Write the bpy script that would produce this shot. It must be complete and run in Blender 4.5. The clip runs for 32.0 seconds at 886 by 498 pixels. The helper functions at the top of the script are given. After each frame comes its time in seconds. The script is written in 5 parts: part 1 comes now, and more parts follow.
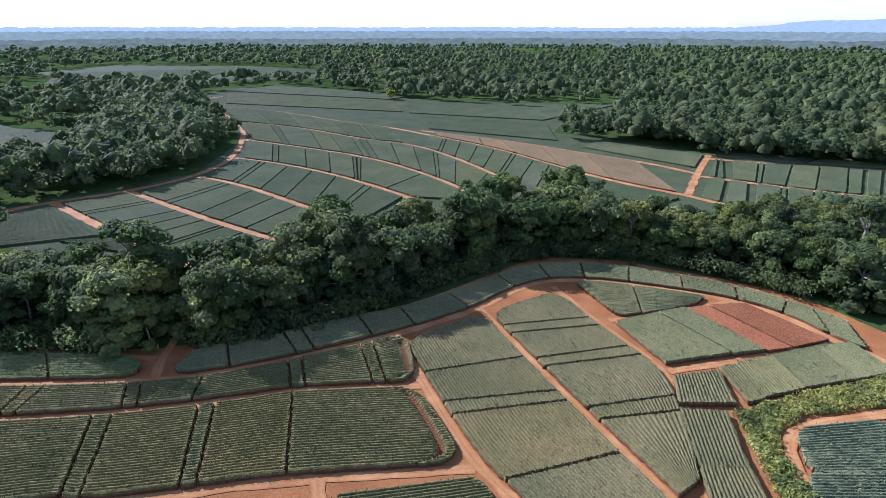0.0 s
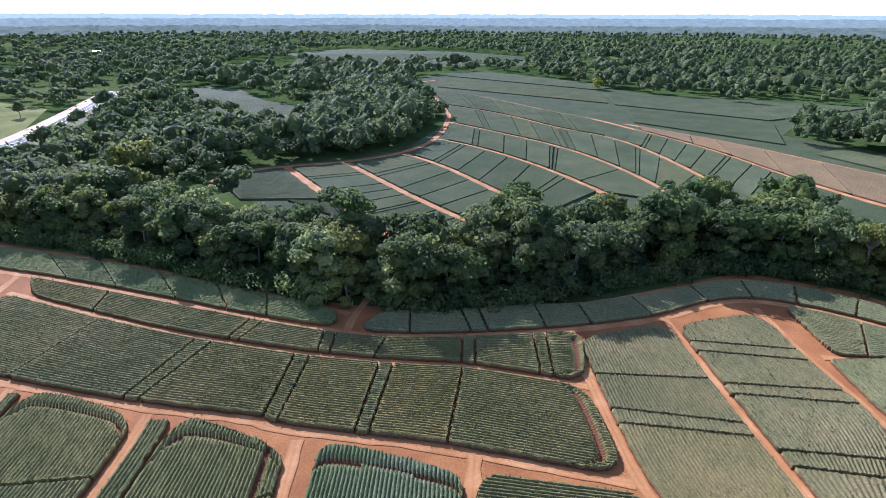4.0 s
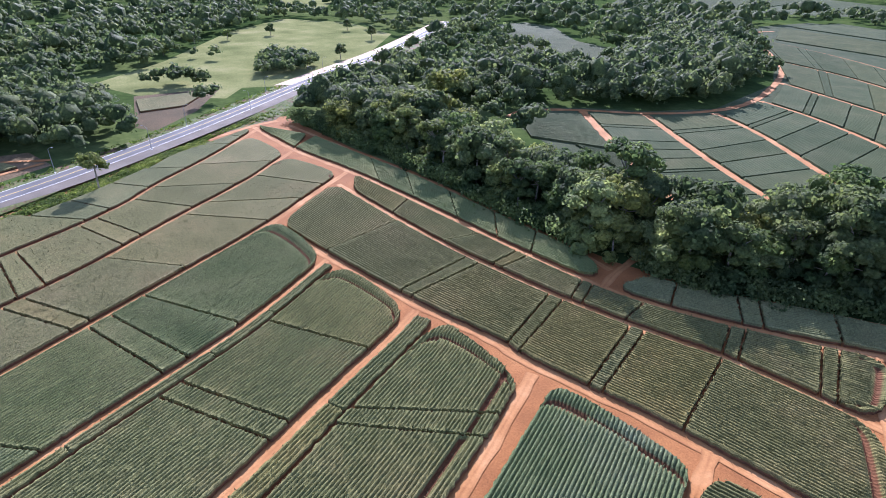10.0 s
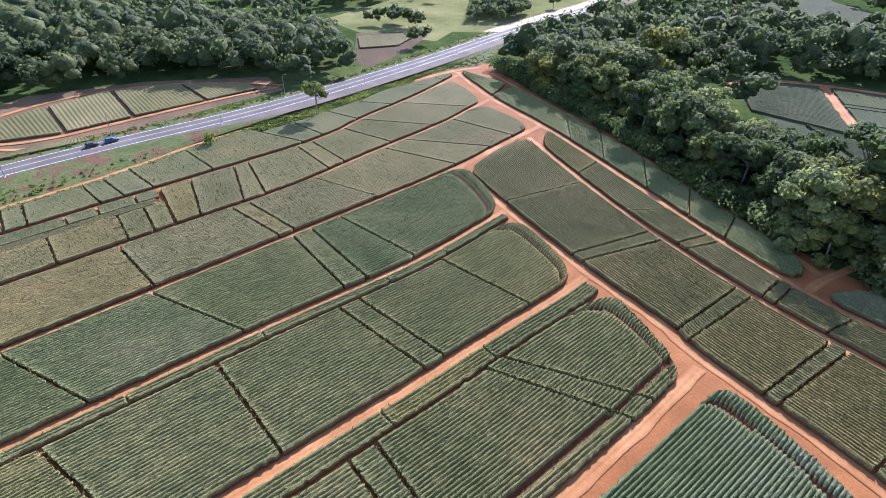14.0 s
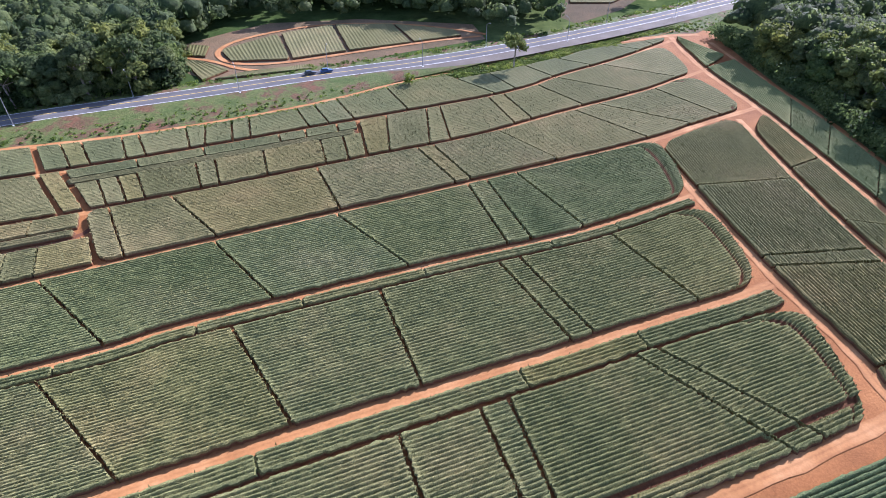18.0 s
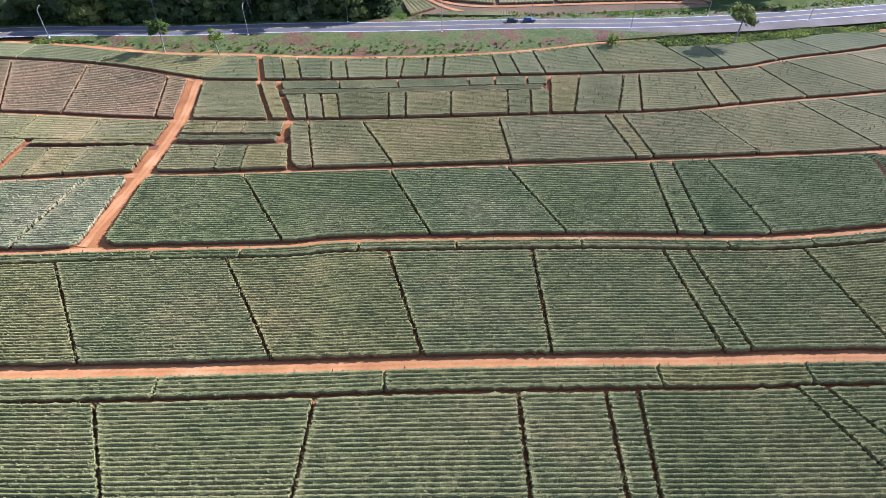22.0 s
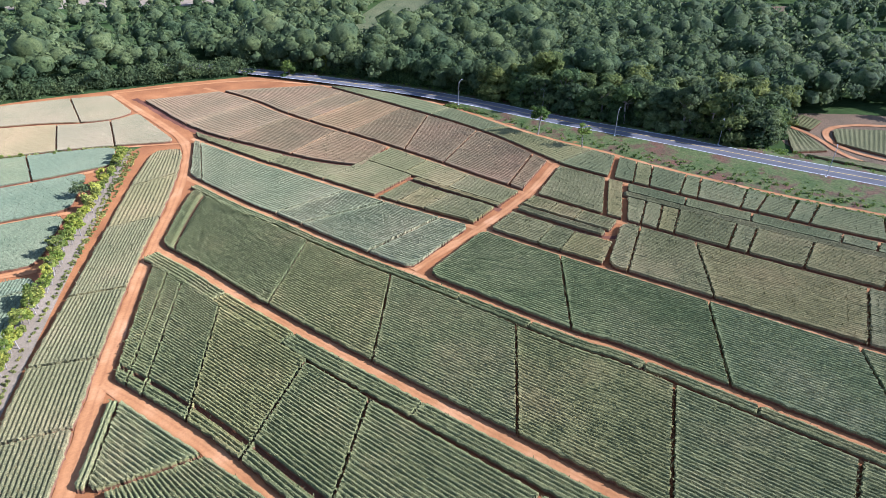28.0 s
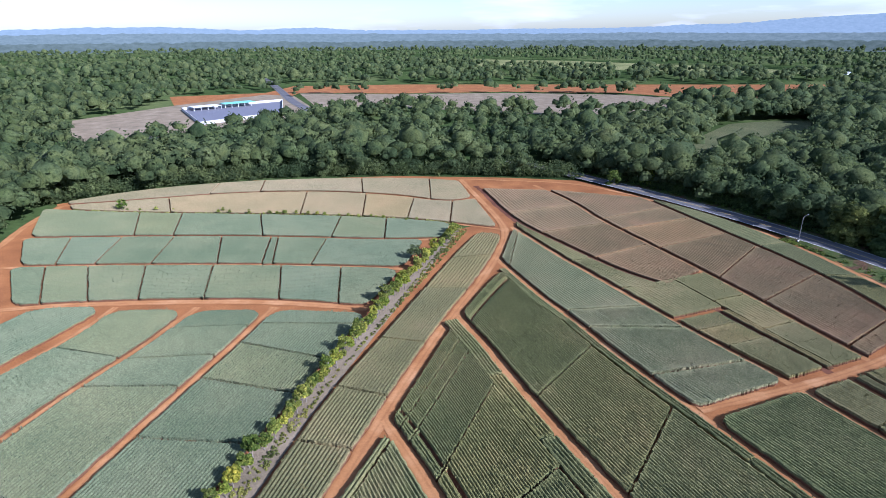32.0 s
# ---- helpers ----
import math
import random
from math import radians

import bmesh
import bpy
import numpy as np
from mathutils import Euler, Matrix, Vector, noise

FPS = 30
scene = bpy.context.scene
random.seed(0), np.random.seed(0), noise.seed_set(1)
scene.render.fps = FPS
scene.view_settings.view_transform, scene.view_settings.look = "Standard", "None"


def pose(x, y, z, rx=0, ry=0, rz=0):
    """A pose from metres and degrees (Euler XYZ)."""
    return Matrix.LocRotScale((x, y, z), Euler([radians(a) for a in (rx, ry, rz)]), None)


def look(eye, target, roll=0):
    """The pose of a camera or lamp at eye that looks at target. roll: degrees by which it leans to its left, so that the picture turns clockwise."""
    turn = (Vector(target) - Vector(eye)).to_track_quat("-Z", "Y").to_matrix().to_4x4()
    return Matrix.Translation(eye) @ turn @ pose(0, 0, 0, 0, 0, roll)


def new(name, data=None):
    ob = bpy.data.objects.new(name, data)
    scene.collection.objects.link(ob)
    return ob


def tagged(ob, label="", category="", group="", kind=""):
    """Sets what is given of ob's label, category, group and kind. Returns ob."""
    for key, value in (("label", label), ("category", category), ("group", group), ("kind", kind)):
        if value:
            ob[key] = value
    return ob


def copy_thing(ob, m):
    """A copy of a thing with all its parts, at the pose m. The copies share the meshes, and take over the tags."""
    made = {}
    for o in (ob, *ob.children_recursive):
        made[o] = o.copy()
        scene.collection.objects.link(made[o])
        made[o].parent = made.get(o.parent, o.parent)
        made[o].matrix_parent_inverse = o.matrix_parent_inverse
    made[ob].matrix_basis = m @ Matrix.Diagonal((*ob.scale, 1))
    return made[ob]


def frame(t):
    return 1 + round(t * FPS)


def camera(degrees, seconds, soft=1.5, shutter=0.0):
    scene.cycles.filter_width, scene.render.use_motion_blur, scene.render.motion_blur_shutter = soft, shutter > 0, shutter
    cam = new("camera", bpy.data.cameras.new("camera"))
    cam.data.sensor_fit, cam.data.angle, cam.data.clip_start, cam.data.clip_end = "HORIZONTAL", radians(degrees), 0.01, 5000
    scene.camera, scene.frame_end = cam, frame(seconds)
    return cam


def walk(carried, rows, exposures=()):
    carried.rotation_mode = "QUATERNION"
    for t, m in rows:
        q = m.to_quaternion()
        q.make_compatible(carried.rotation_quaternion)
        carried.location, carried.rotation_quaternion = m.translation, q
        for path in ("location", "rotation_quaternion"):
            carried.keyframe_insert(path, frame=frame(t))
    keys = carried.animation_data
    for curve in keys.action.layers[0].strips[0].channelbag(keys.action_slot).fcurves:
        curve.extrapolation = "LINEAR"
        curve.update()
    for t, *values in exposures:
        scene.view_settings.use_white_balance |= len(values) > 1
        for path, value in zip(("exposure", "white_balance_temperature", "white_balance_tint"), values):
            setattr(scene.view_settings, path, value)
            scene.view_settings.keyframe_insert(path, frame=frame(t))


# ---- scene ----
cam = camera(75.74, 32.0, soft=0.75)
PATH = [
    (0.0, pose(0, 0, 75, 68.74, -0.04, -0.00)),
    (0.5, pose(0, 0, 75, 68.44, 0.05, 2.48)),
    (1.0, pose(0, 0, 75, 68.29, 0.08, 4.97)),
    (1.5, pose(0, 0, 75, 68.20, 0.08, 7.45)),
    (2.0, pose(0, 0, 75, 68.10, 0.04, 9.93)),
    (2.5, pose(0, 0, 75, 67.98, -0.00, 12.42)),
    (3.0, pose(0, 0, 75, 67.85, -0.06, 14.90)),
    (3.5, pose(0, 0, 75, 67.71, -0.12, 17.37)),
    (5.5, pose(0, 0, 75, 67.02, -0.06, 27.08)),
    (6.0, pose(0, 0, 75, 66.50, -0.13, 29.51)),
    (6.5, pose(0, 0, 75, 65.97, -0.17, 31.94)),
    (7.0, pose(0, 0, 75, 65.45, -0.19, 34.39)),
    (7.5, pose(0, 0, 75, 64.94, -0.24, 36.85)),
    (8.0, pose(0, 0, 75, 64.42, -0.32, 39.33)),
    (8.5, pose(0, 0, 75, 63.88, -0.39, 41.82)),
    (9.0, pose(0, 0, 75, 63.33, -0.43, 44.34)),
    (9.5, pose(0, 0, 75, 62.75, -0.46, 46.83)),
    (10.0, pose(0, 0, 75, 62.15, -0.45, 49.31)),
    (10.5, pose(0, 0, 75, 61.55, -0.42, 51.80)),
    (11.0, pose(0, 0, 75, 60.96, -0.37, 54.28)),
    (11.5, pose(0, 0, 75, 60.39, -0.32, 56.75)),
    (12.0, pose(0, 0, 75, 59.82, -0.27, 59.22)),
    (12.5, pose(0, 0, 75, 59.24, -0.24, 61.75)),
    (13.0, pose(0, 0, 75, 58.67, -0.23, 64.27)),
    (13.5, pose(0, 0, 75, 58.12, -0.22, 66.78)),
    (14.0, pose(0, 0, 75, 57.57, -0.22, 69.30)),
    (14.5, pose(0, 0, 75, 57.02, -0.22, 71.83)),
    (16.5, pose(0, 0, 75, 54.99, 0.25, 81.46)),
    (17.0, pose(0, 0, 75, 54.49, 0.22, 84.01)),
    (17.5, pose(0, 0, 75, 53.98, 0.17, 86.56)),
    (18.0, pose(0, 0, 75, 53.45, 0.12, 89.12)),
    (18.5, pose(0, 0, 75, 52.93, 0.09, 91.66)),
    (19.0, pose(0, 0, 75, 52.40, 0.05, 94.20)),
    (19.5, pose(0, 0, 75, 51.86, -0.00, 96.74)),
    (20.0, pose(0, 0, 75, 51.32, -0.04, 99.25)),
    (20.5, pose(0, 0, 75, 50.77, -0.06, 101.77)),
    (21.0, pose(0, 0, 75, 50.20, -0.08, 104.29)),
    (21.5, pose(0, 0, 75, 49.63, -0.12, 106.82)),
    (22.0, pose(0, 0, 75, 49.13, -0.16, 109.34)),
    (22.5, pose(0, 0, 75, 48.85, -0.19, 111.85)),
    (23.0, pose(0, 0, 75, 48.81, -0.22, 114.36)),
    (23.5, pose(0, 0, 75, 48.85, -0.25, 116.88)),
    (24.0, pose(0, 0, 75, 48.99, -0.26, 119.41)),
    (24.5, pose(0, 0, 75, 49.41, -0.27, 122.01)),
    (25.0, pose(0, 0, 75, 50.34, -0.28, 124.77)),
    (25.5, pose(0, 0, 75, 51.86, -0.27, 127.76)),
    (27.5, pose(0, 0, 75, 57.41, -0.04, 141.69)),
    (28.0, pose(0, 0, 75, 58.57, 0.02, 145.57)),
    (28.5, pose(0, 0, 75, 59.75, 0.08, 149.54)),
    (29.0, pose(0, 0, 75, 60.97, 0.11, 153.55)),
    (29.5, pose(0, 0, 75, 62.21, 0.12, 157.57)),
    (30.0, pose(0, 0, 75, 63.44, 0.13, 161.60)),
    (30.5, pose(0, 0, 75, 64.67, 0.13, 165.63)),
    (31.0, pose(0, 0, 75, 65.90, 0.14, 169.63)),
    (31.5, pose(0, 0, 75, 67.25, 0.18, 173.59)),
    (32.0, pose(0, 0, 75, 68.97, 0.25, 177.52)),
]
walk(cam, PATH, [(0.0, 1.44, 5280, 23), (7.0, 1.90, 5330, 27), (13.0, 1.96, 5520, 28), (21.0, 1.84, 5440, 27), (28.0, 1.66, 5120, 22), (32.0, 1.04, 5120, 23)])

# ---- light ----
SUN_TURN, SUN_HEIGHT = 51.0, 31.0     # degrees from +y towards -x, degrees up
world = bpy.data.worlds.new("sky")
scene.world = world
world.use_nodes = True
wn, wl = world.node_tree.nodes, world.node_tree.links
sky = wn.new("ShaderNodeTexSky")
sky.sky_type, sky.sun_disc = "NISHITA", False
sky.sun_elevation, sky.sun_rotation = radians(SUN_HEIGHT), radians(360 - SUN_TURN)
sky.altitude, sky.air_density, sky.dust_density, sky.ozone_density = 100, 1.0, 0.6, 3.0
wn["Background"].inputs["Strength"].default_value = 0.088
where = wn.new("ShaderNodeTexCoord")
stretch = wn.new("ShaderNodeMapping")
stretch.inputs["Scale"].default_value = (2.0, 2.0, 14.0)
wl.new(where.outputs["Generated"], stretch.inputs[0])
cloud = wn.new("ShaderNodeTexNoise")
cloud.inputs["Scale"].default_value, cloud.inputs["Detail"].default_value = 2.2, 6.0
wl.new(stretch.outputs[0], cloud.inputs["Vector"])
cover = wn.new("ShaderNodeValToRGB")
cover.color_ramp.elements[0].position, cover.color_ramp.elements[1].position = 0.50, 0.72
wl.new(cloud.outputs["Fac"], cover.inputs[0])
blend = wn.new("ShaderNodeMix")
blend.data_type = "RGBA"
wl.new(cover.outputs[0], blend.inputs[0])
wl.new(sky.outputs[0], blend.inputs[6])
blend.inputs[7].default_value = (6.5, 6.8, 7.2, 1)
wl.new(blend.outputs[2], wn["Background"].inputs["Color"])
lamp = bpy.data.lights.new("sun", "SUN")
lamp.energy, lamp.angle, lamp.color = 5.0, radians(0.6), (1.0, 0.95, 0.88)
sun_from = Vector((-math.sin(radians(SUN_TURN)) * math.cos(radians(SUN_HEIGHT)), math.cos(radians(SUN_TURN)) * math.cos(radians(SUN_HEIGHT)), math.sin(radians(SUN_HEIGHT))))
new("sun", lamp).matrix_world = look(sun_from * 300, (0, 0, 0))


# ---- materials ----
class Mat:
    """A small builder for node materials."""

    def __init__(self, name, rough=0.85, spec=0.3):
        self.m = bpy.data.materials.new(name)
        self.m.use_nodes = True
        self.n, self.l = self.m.node_tree.nodes, self.m.node_tree.links
        self.b = self.n["Principled BSDF"]
        self.b.inputs["Roughness"].default_value = rough
        self.b.inputs["Specular IOR Level"].default_value = spec
        self.b.inputs["Diffuse Roughness"].default_value = 0.3 if rough > 0.7 else 0.1
        self.pos = self.n.new("ShaderNodeNewGeometry").outputs["Position"]

    def noise(self, scale, detail=3.0, rough=0.55, vec=None):
        t = self.n.new("ShaderNodeTexNoise")
        t.inputs["Scale"].default_value, t.inputs["Detail"].default_value, t.inputs["Roughness"].default_value = scale, detail, rough
        self.l.new(vec or self.pos, t.inputs["Vector"])
        return t.outputs["Fac"]

    def ramp(self, fac, *stops):
        r = self.n.new("ShaderNodeValToRGB")
        e = r.color_ramp.elements
        while len(e) < len(stops):
            e.new(0.5)
        for k, (p, c) in zip(e, stops):
            k.position, k.color = p, (*c, 1) if len(c) == 3 else c
        self.l.new(fac, r.inputs["Fac"])
        return r.outputs["Color"]

    def mix(self, a, b, fac, mode="MIX"):
        x = self.n.new("ShaderNodeMix")
        x.data_type, x.blend_type = "RGBA", mode
        for v, i in ((fac, 0), (a, 6), (b, 7)):
            if isinstance(v, (int, float)):
                x.inputs[i].default_value = v
            elif isinstance(v, tuple):
                x.inputs[i].default_value = (*v, 1)
            else:
                self.l.new(v, x.inputs[i])
        return x.outputs[2]

    def rand(self):
        return self.n.new("ShaderNodeObjectInfo").outputs["Random"]

    def island(self):
        return self.n.new("ShaderNodeNewGeometry").outputs["Random Per Island"]

    def color(self, c):
        if isinstance(c, tuple):
            self.b.inputs["Base Color"].default_value = (*c, 1)
        else:
            self.l.new(c, self.b.inputs["Base Color"])
        return self

    def bump(self, fac, strength=0.4, distance=0.1):
        u = self.n.new("ShaderNodeBump")
        u.inputs["Strength"].default_value, u.inputs["Distance"].default_value = strength, distance
        self.l.new(fac, u.inputs["Height"])
        self.l.new(u.outputs[0], self.b.inputs["Normal"])
        return self


def soil_material(name, dark, light, pale):
    k = Mat(name, 0.95, 0.1)
    c = k.ramp(k.noise(0.09, 4), (0.3, dark), (0.55, light), (0.75, pale))
    c = k.mix(c, k.ramp(k.noise(2.5, 4, 0.7), (0.3, (0.55, 0.5, 0.5)), (0.7, (1.15, 1.12, 1.1))), 0.7, "MULTIPLY")
    k.color(c).bump(k.noise(3.0, 4, 0.7), 0.6, 0.15)
    return k.m


SOIL = soil_material("red_soil", (0.183, 0.076, 0.027), (0.248, 0.107, 0.037), (0.305, 0.140, 0.050))

FALLOW = soil_material("fallow_soil", (0.14, 0.118, 0.075), (0.205, 0.168, 0.112), (0.26, 0.22, 0.155))

# damp soil, its colour darkened further to imitate shade down in a ditch
SHADED_DITCH = soil_material("damp_shaded_ditch_soil", (0.085, 0.036, 0.020), (0.13, 0.055, 0.030), (0.20, 0.09, 0.05))


def track_material():
    k = Mat("packed_dirt", 0.93, 0.12)
    c = k.ramp(k.noise(0.12, 4), (0.28, (0.235, 0.104, 0.037)), (0.52, (0.30, 0.144, 0.055)), (0.74, (0.385, 0.210, 0.095)))
    uv = k.n.new("ShaderNodeUVMap").outputs[0]
    sep = k.n.new("ShaderNodeSeparateXYZ")
    k.l.new(uv, sep.inputs[0])
    ruts = k.ramp(sep.outputs[0], (0.0, (0.72, 0.66, 0.62)), (0.22, (1.08, 1.08, 1.08)), (0.36, (1.1, 1.1, 1.1)), (0.5, (0.84, 0.8, 0.78)), (0.64, (1.1, 1.1, 1.1)), (0.78, (1.08, 1.08, 1.08)), (1.0, (0.72, 0.66, 0.62)))
    c = k.mix(c, ruts, k.ramp(k.noise(0.25, 3), (0.3, (0.3, 0.3, 0.3)), (0.7, (1, 1, 1))), "MULTIPLY")
    c = k.mix(c, k.ramp(k.noise(2.2, 4, 0.7), (0.3, (0.7, 0.66, 0.64)), (0.7, (1.1, 1.1, 1.1))), 0.6, "MULTIPLY")
    k.color(c).bump(k.noise(4.0, 3, 0.7), 0.4, 0.08)
    return k.m


TRACK = track_material()


def crop_material(name, a, b, c, furrows=True):
    """Stiff grey-green pineapple leaves with drier and yellower patches."""
    k = Mat("pineapple_" + name, 0.88, 0.03 if furrows else 0.02)
    k.b.inputs["Diffuse Roughness"].default_value = 0.65
    big = k.ramp(k.noise(0.05, 4, 0.6), (0.28, a), (0.5, b), (0.72, c))
    leaf = k.ramp(k.noise(2.2, 3, 0.7), (0.28, (0.62, 0.64, 0.60)), (0.5, (0.97, 0.98, 0.95)), (0.72, (1.34, 1.32, 1.28)))
    col = k.mix(big, leaf, 1.0, "MULTIPLY")
    tips = k.ramp(k.noise(6.5, 2, 0.6), (0.36, (0.55, 0.57, 0.54)), (0.5, (0.95, 0.96, 0.93)), (0.64, (1.6, 1.57, 1.5)))
    col = k.mix(col, tips, 0.85, "MULTIPLY")
    if furrows:
        z = k.n.new("ShaderNodeSeparateXYZ")
        k.l.new(k.pos, z.inputs[0])
        # soil colour low in the furrows, darkened to imitate shade between rows
        low = k.ramp(z.outputs[2], (0.46, (1, 1, 1)), (0.74, (0, 0, 0)))
        col = k.mix(col, k.ramp(k.noise(1.5, 3, 0.7), (0.3, (0.085, 0.04, 0.022)), (0.7, (0.15, 0.07, 0.037))), low)
    tint = k.ramp(k.rand(), (0.0, (0.82, 0.86, 0.84)), (0.35, (1.0, 1.0, 0.95)), (0.7, (1.05, 1.06, 1.08)), (1.0, (1.16, 1.06, 0.92)))
    k.color(k.mix(col, tint, 1.0, "MULTIPLY")).bump(k.noise(6.5, 3, 0.7), 0.7, 0.16)
    return k.m


CROP = {
    "deep": crop_material("deep_green", (0.108, 0.113, 0.050), (0.134, 0.134, 0.059), (0.181, 0.157, 0.074)),
    "green": crop_material("green", (0.102, 0.101, 0.043), (0.132, 0.122, 0.053), (0.174, 0.142, 0.069)),
    "bright": crop_material("bright_green", (0.105, 0.122, 0.053), (0.133, 0.142, 0.065), (0.171, 0.163, 0.083)),
    "pale": crop_material("pale_green", (0.158, 0.165, 0.092), (0.193, 0.188, 0.106), (0.230, 0.205, 0.120)),
    "tan": crop_material("dry_green", (0.130, 0.123, 0.057), (0.158, 0.144, 0.070), (0.200, 0.164, 0.084)),
    "rust": crop_material("rusty", (0.152, 0.117, 0.066), (0.185, 0.131, 0.074), (0.226, 0.145, 0.084)),
    "sage": crop_material("sage", (0.106, 0.112, 0.057), (0.134, 0.134, 0.067), (0.165, 0.151, 0.077)),
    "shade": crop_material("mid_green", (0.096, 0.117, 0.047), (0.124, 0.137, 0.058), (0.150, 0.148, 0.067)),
    "olive": crop_material("olive", (0.105, 0.100, 0.050), (0.135, 0.121, 0.060), (0.172, 0.138, 0.073)),
    "bare": crop_material("bare_furrows", (0.190, 0.074, 0.038), (0.236, 0.092, 0.047), (0.270, 0.116, 0.062)),
    "fleck": crop_material("flecked_green", (0.085, 0.113, 0.053), (0.120, 0.142, 0.069), (0.165, 0.180, 0.115)),
    "blue": crop_material("blue_green", (0.091, 0.112, 0.068), (0.111, 0.128, 0.078), (0.137, 0.146, 0.089)),
    "dry": crop_material("straw", (0.160, 0.139, 0.082), (0.188, 0.156, 0.093), (0.212, 0.166, 0.101)),
    "far": crop_material("far_green", (0.060, 0.076, 0.040), (0.078, 0.091, 0.049), (0.102, 0.107, 0.061), False),
}
STUBBLE = crop_material("stubble", (0.115, 0.088, 0.055), (0.150, 0.105, 0.066), (0.190, 0.120, 0.075), False)
COVER = crop_material("young_cover", (0.058, 0.073, 0.039), (0.076, 0.088, 0.048), (0.100, 0.104, 0.060), False)


def leaf_material(name, dark, mid, light):
    k = Mat(name, 0.75, 0.12)
    c = k.ramp(k.island(), (0.0, dark), (0.5, mid), (1.0, light))
    c = k.mix(c, k.ramp(k.rand(), (0.0, (0.72, 0.82, 0.72)), (0.3, (1.0, 1.0, 1.0)), (0.6, (0.86, 1.02, 0.76)), (0.82, (1.45, 1.3, 0.88)), (1.0, (1.65, 1.62, 1.5))), 1.0, "MULTIPLY")
    c = k.mix(c, k.ramp(k.noise(0.02, 3), (0.35, (0.85, 0.92, 0.85)), (0.65, (1.15, 1.1, 1.0))), 1.0, "MULTIPLY")
    c = k.mix(c, k.ramp(k.noise(0.11, 2, 0.4), (0.30, (0.5, 0.6, 0.54)), (0.45, (0.86, 0.92, 0.85)), (0.58, (1.2, 1.18, 0.92)), (0.72, (1.55, 1.5, 1.38))), 1.0, "MULTIPLY")
    c = k.mix(c, k.ramp(k.noise(0.9, 5, 0.75), (0.34, (0.46, 0.5, 0.45)), (0.46, (0.86, 0.88, 0.84)), (0.56, (1.14, 1.12, 1.06)), (0.68, (1.42, 1.38, 1.28))), 1.0, "MULTIPLY")
    k.color(c).bump(k.noise(0.9, 5, 0.75), 1.0, 1.0)
    t = k.n.new("ShaderNodeBsdfTranslucent")
    k.l.new(c, t.inputs["Color"])
    mx = k.n.new("ShaderNodeMixShader")
    mx.inputs[0].default_value = 0.45
    k.l.new(k.b.outputs[0], mx.inputs[1])
    k.l.new(t.outputs[0], mx.inputs[2])
    k.l.new(mx.outputs[0], k.n["Material Output"].inputs["Surface"])
    return k.m


LEAF = leaf_material("forest_leaves", (0.076, 0.097, 0.048), (0.098, 0.121, 0.062), (0.126, 0.150, 0.080))
HEDGE_LEAF = leaf_material("hedge_leaves", (0.11, 0.14, 0.035), (0.20, 0.22, 0.06), (0.34, 0.31, 0.09))
SCRUB_LEAF = leaf_material("scrub_leaves", (0.10, 0.115, 0.04), (0.17, 0.18, 0.07), (0.25, 0.245, 0.12))
DRY_LEAF = leaf_material("dry_grass_blades", (0.20, 0.17, 0.08), (0.27, 0.23, 0.11), (0.34, 0.29, 0.15))
GRASS_LEAF = leaf_material("weed_leaves", (0.07, 0.10, 0.025), (0.13, 0.17, 0.04), (0.22, 0.25, 0.08))


def bark_material():
    k = Mat("bark", 0.9, 0.1)
    k.color(k.ramp(k.noise(1.2, 4), (0.3, (0.10, 0.08, 0.06)), (0.7, (0.30, 0.27, 0.22)))).bump(k.noise(6, 3), 0.5, 0.05)
    return k.m


BARK = bark_material()


def ground_material():
    k = Mat("rough_pasture", 0.95, 0.0)
    c = k.ramp(k.noise(0.004, 5, 0.6), (0.38, (0.03, 0.05, 0.018)), (0.52, (0.05, 0.075, 0.026)), (0.64, (0.09, 0.11, 0.045)), (0.76, (0.06, 0.085, 0.03)))
    c = k.mix(c, k.ramp(k.noise(0.15, 5, 0.7), (0.3, (0.6, 0.65, 0.6)), (0.7, (1.25, 1.2, 1.1))), 1.0, "MULTIPLY")
    k.color(c).bump(k.noise(0.8, 4, 0.7), 0.6, 0.3)
    return k.m


GROUND = ground_material()


def meadow_material():
    k = Mat("meadow_grass", 0.9, 0.0)
    c = k.ramp(k.noise(0.03, 4, 0.6), (0.3, (0.105, 0.118, 0.048)), (0.55, (0.175, 0.178, 0.078)), (0.75, (0.245, 0.228, 0.118)))
    k.color(k.mix(c, k.ramp(k.noise(0.8, 4, 0.7), (0.3, (0.7, 0.72, 0.7)), (0.7, (1.15, 1.15, 1.1))), 1.0, "MULTIPLY")).bump(k.noise(2.0, 3), 0.5, 0.2)
    return k.m


MEADOW = meadow_material()


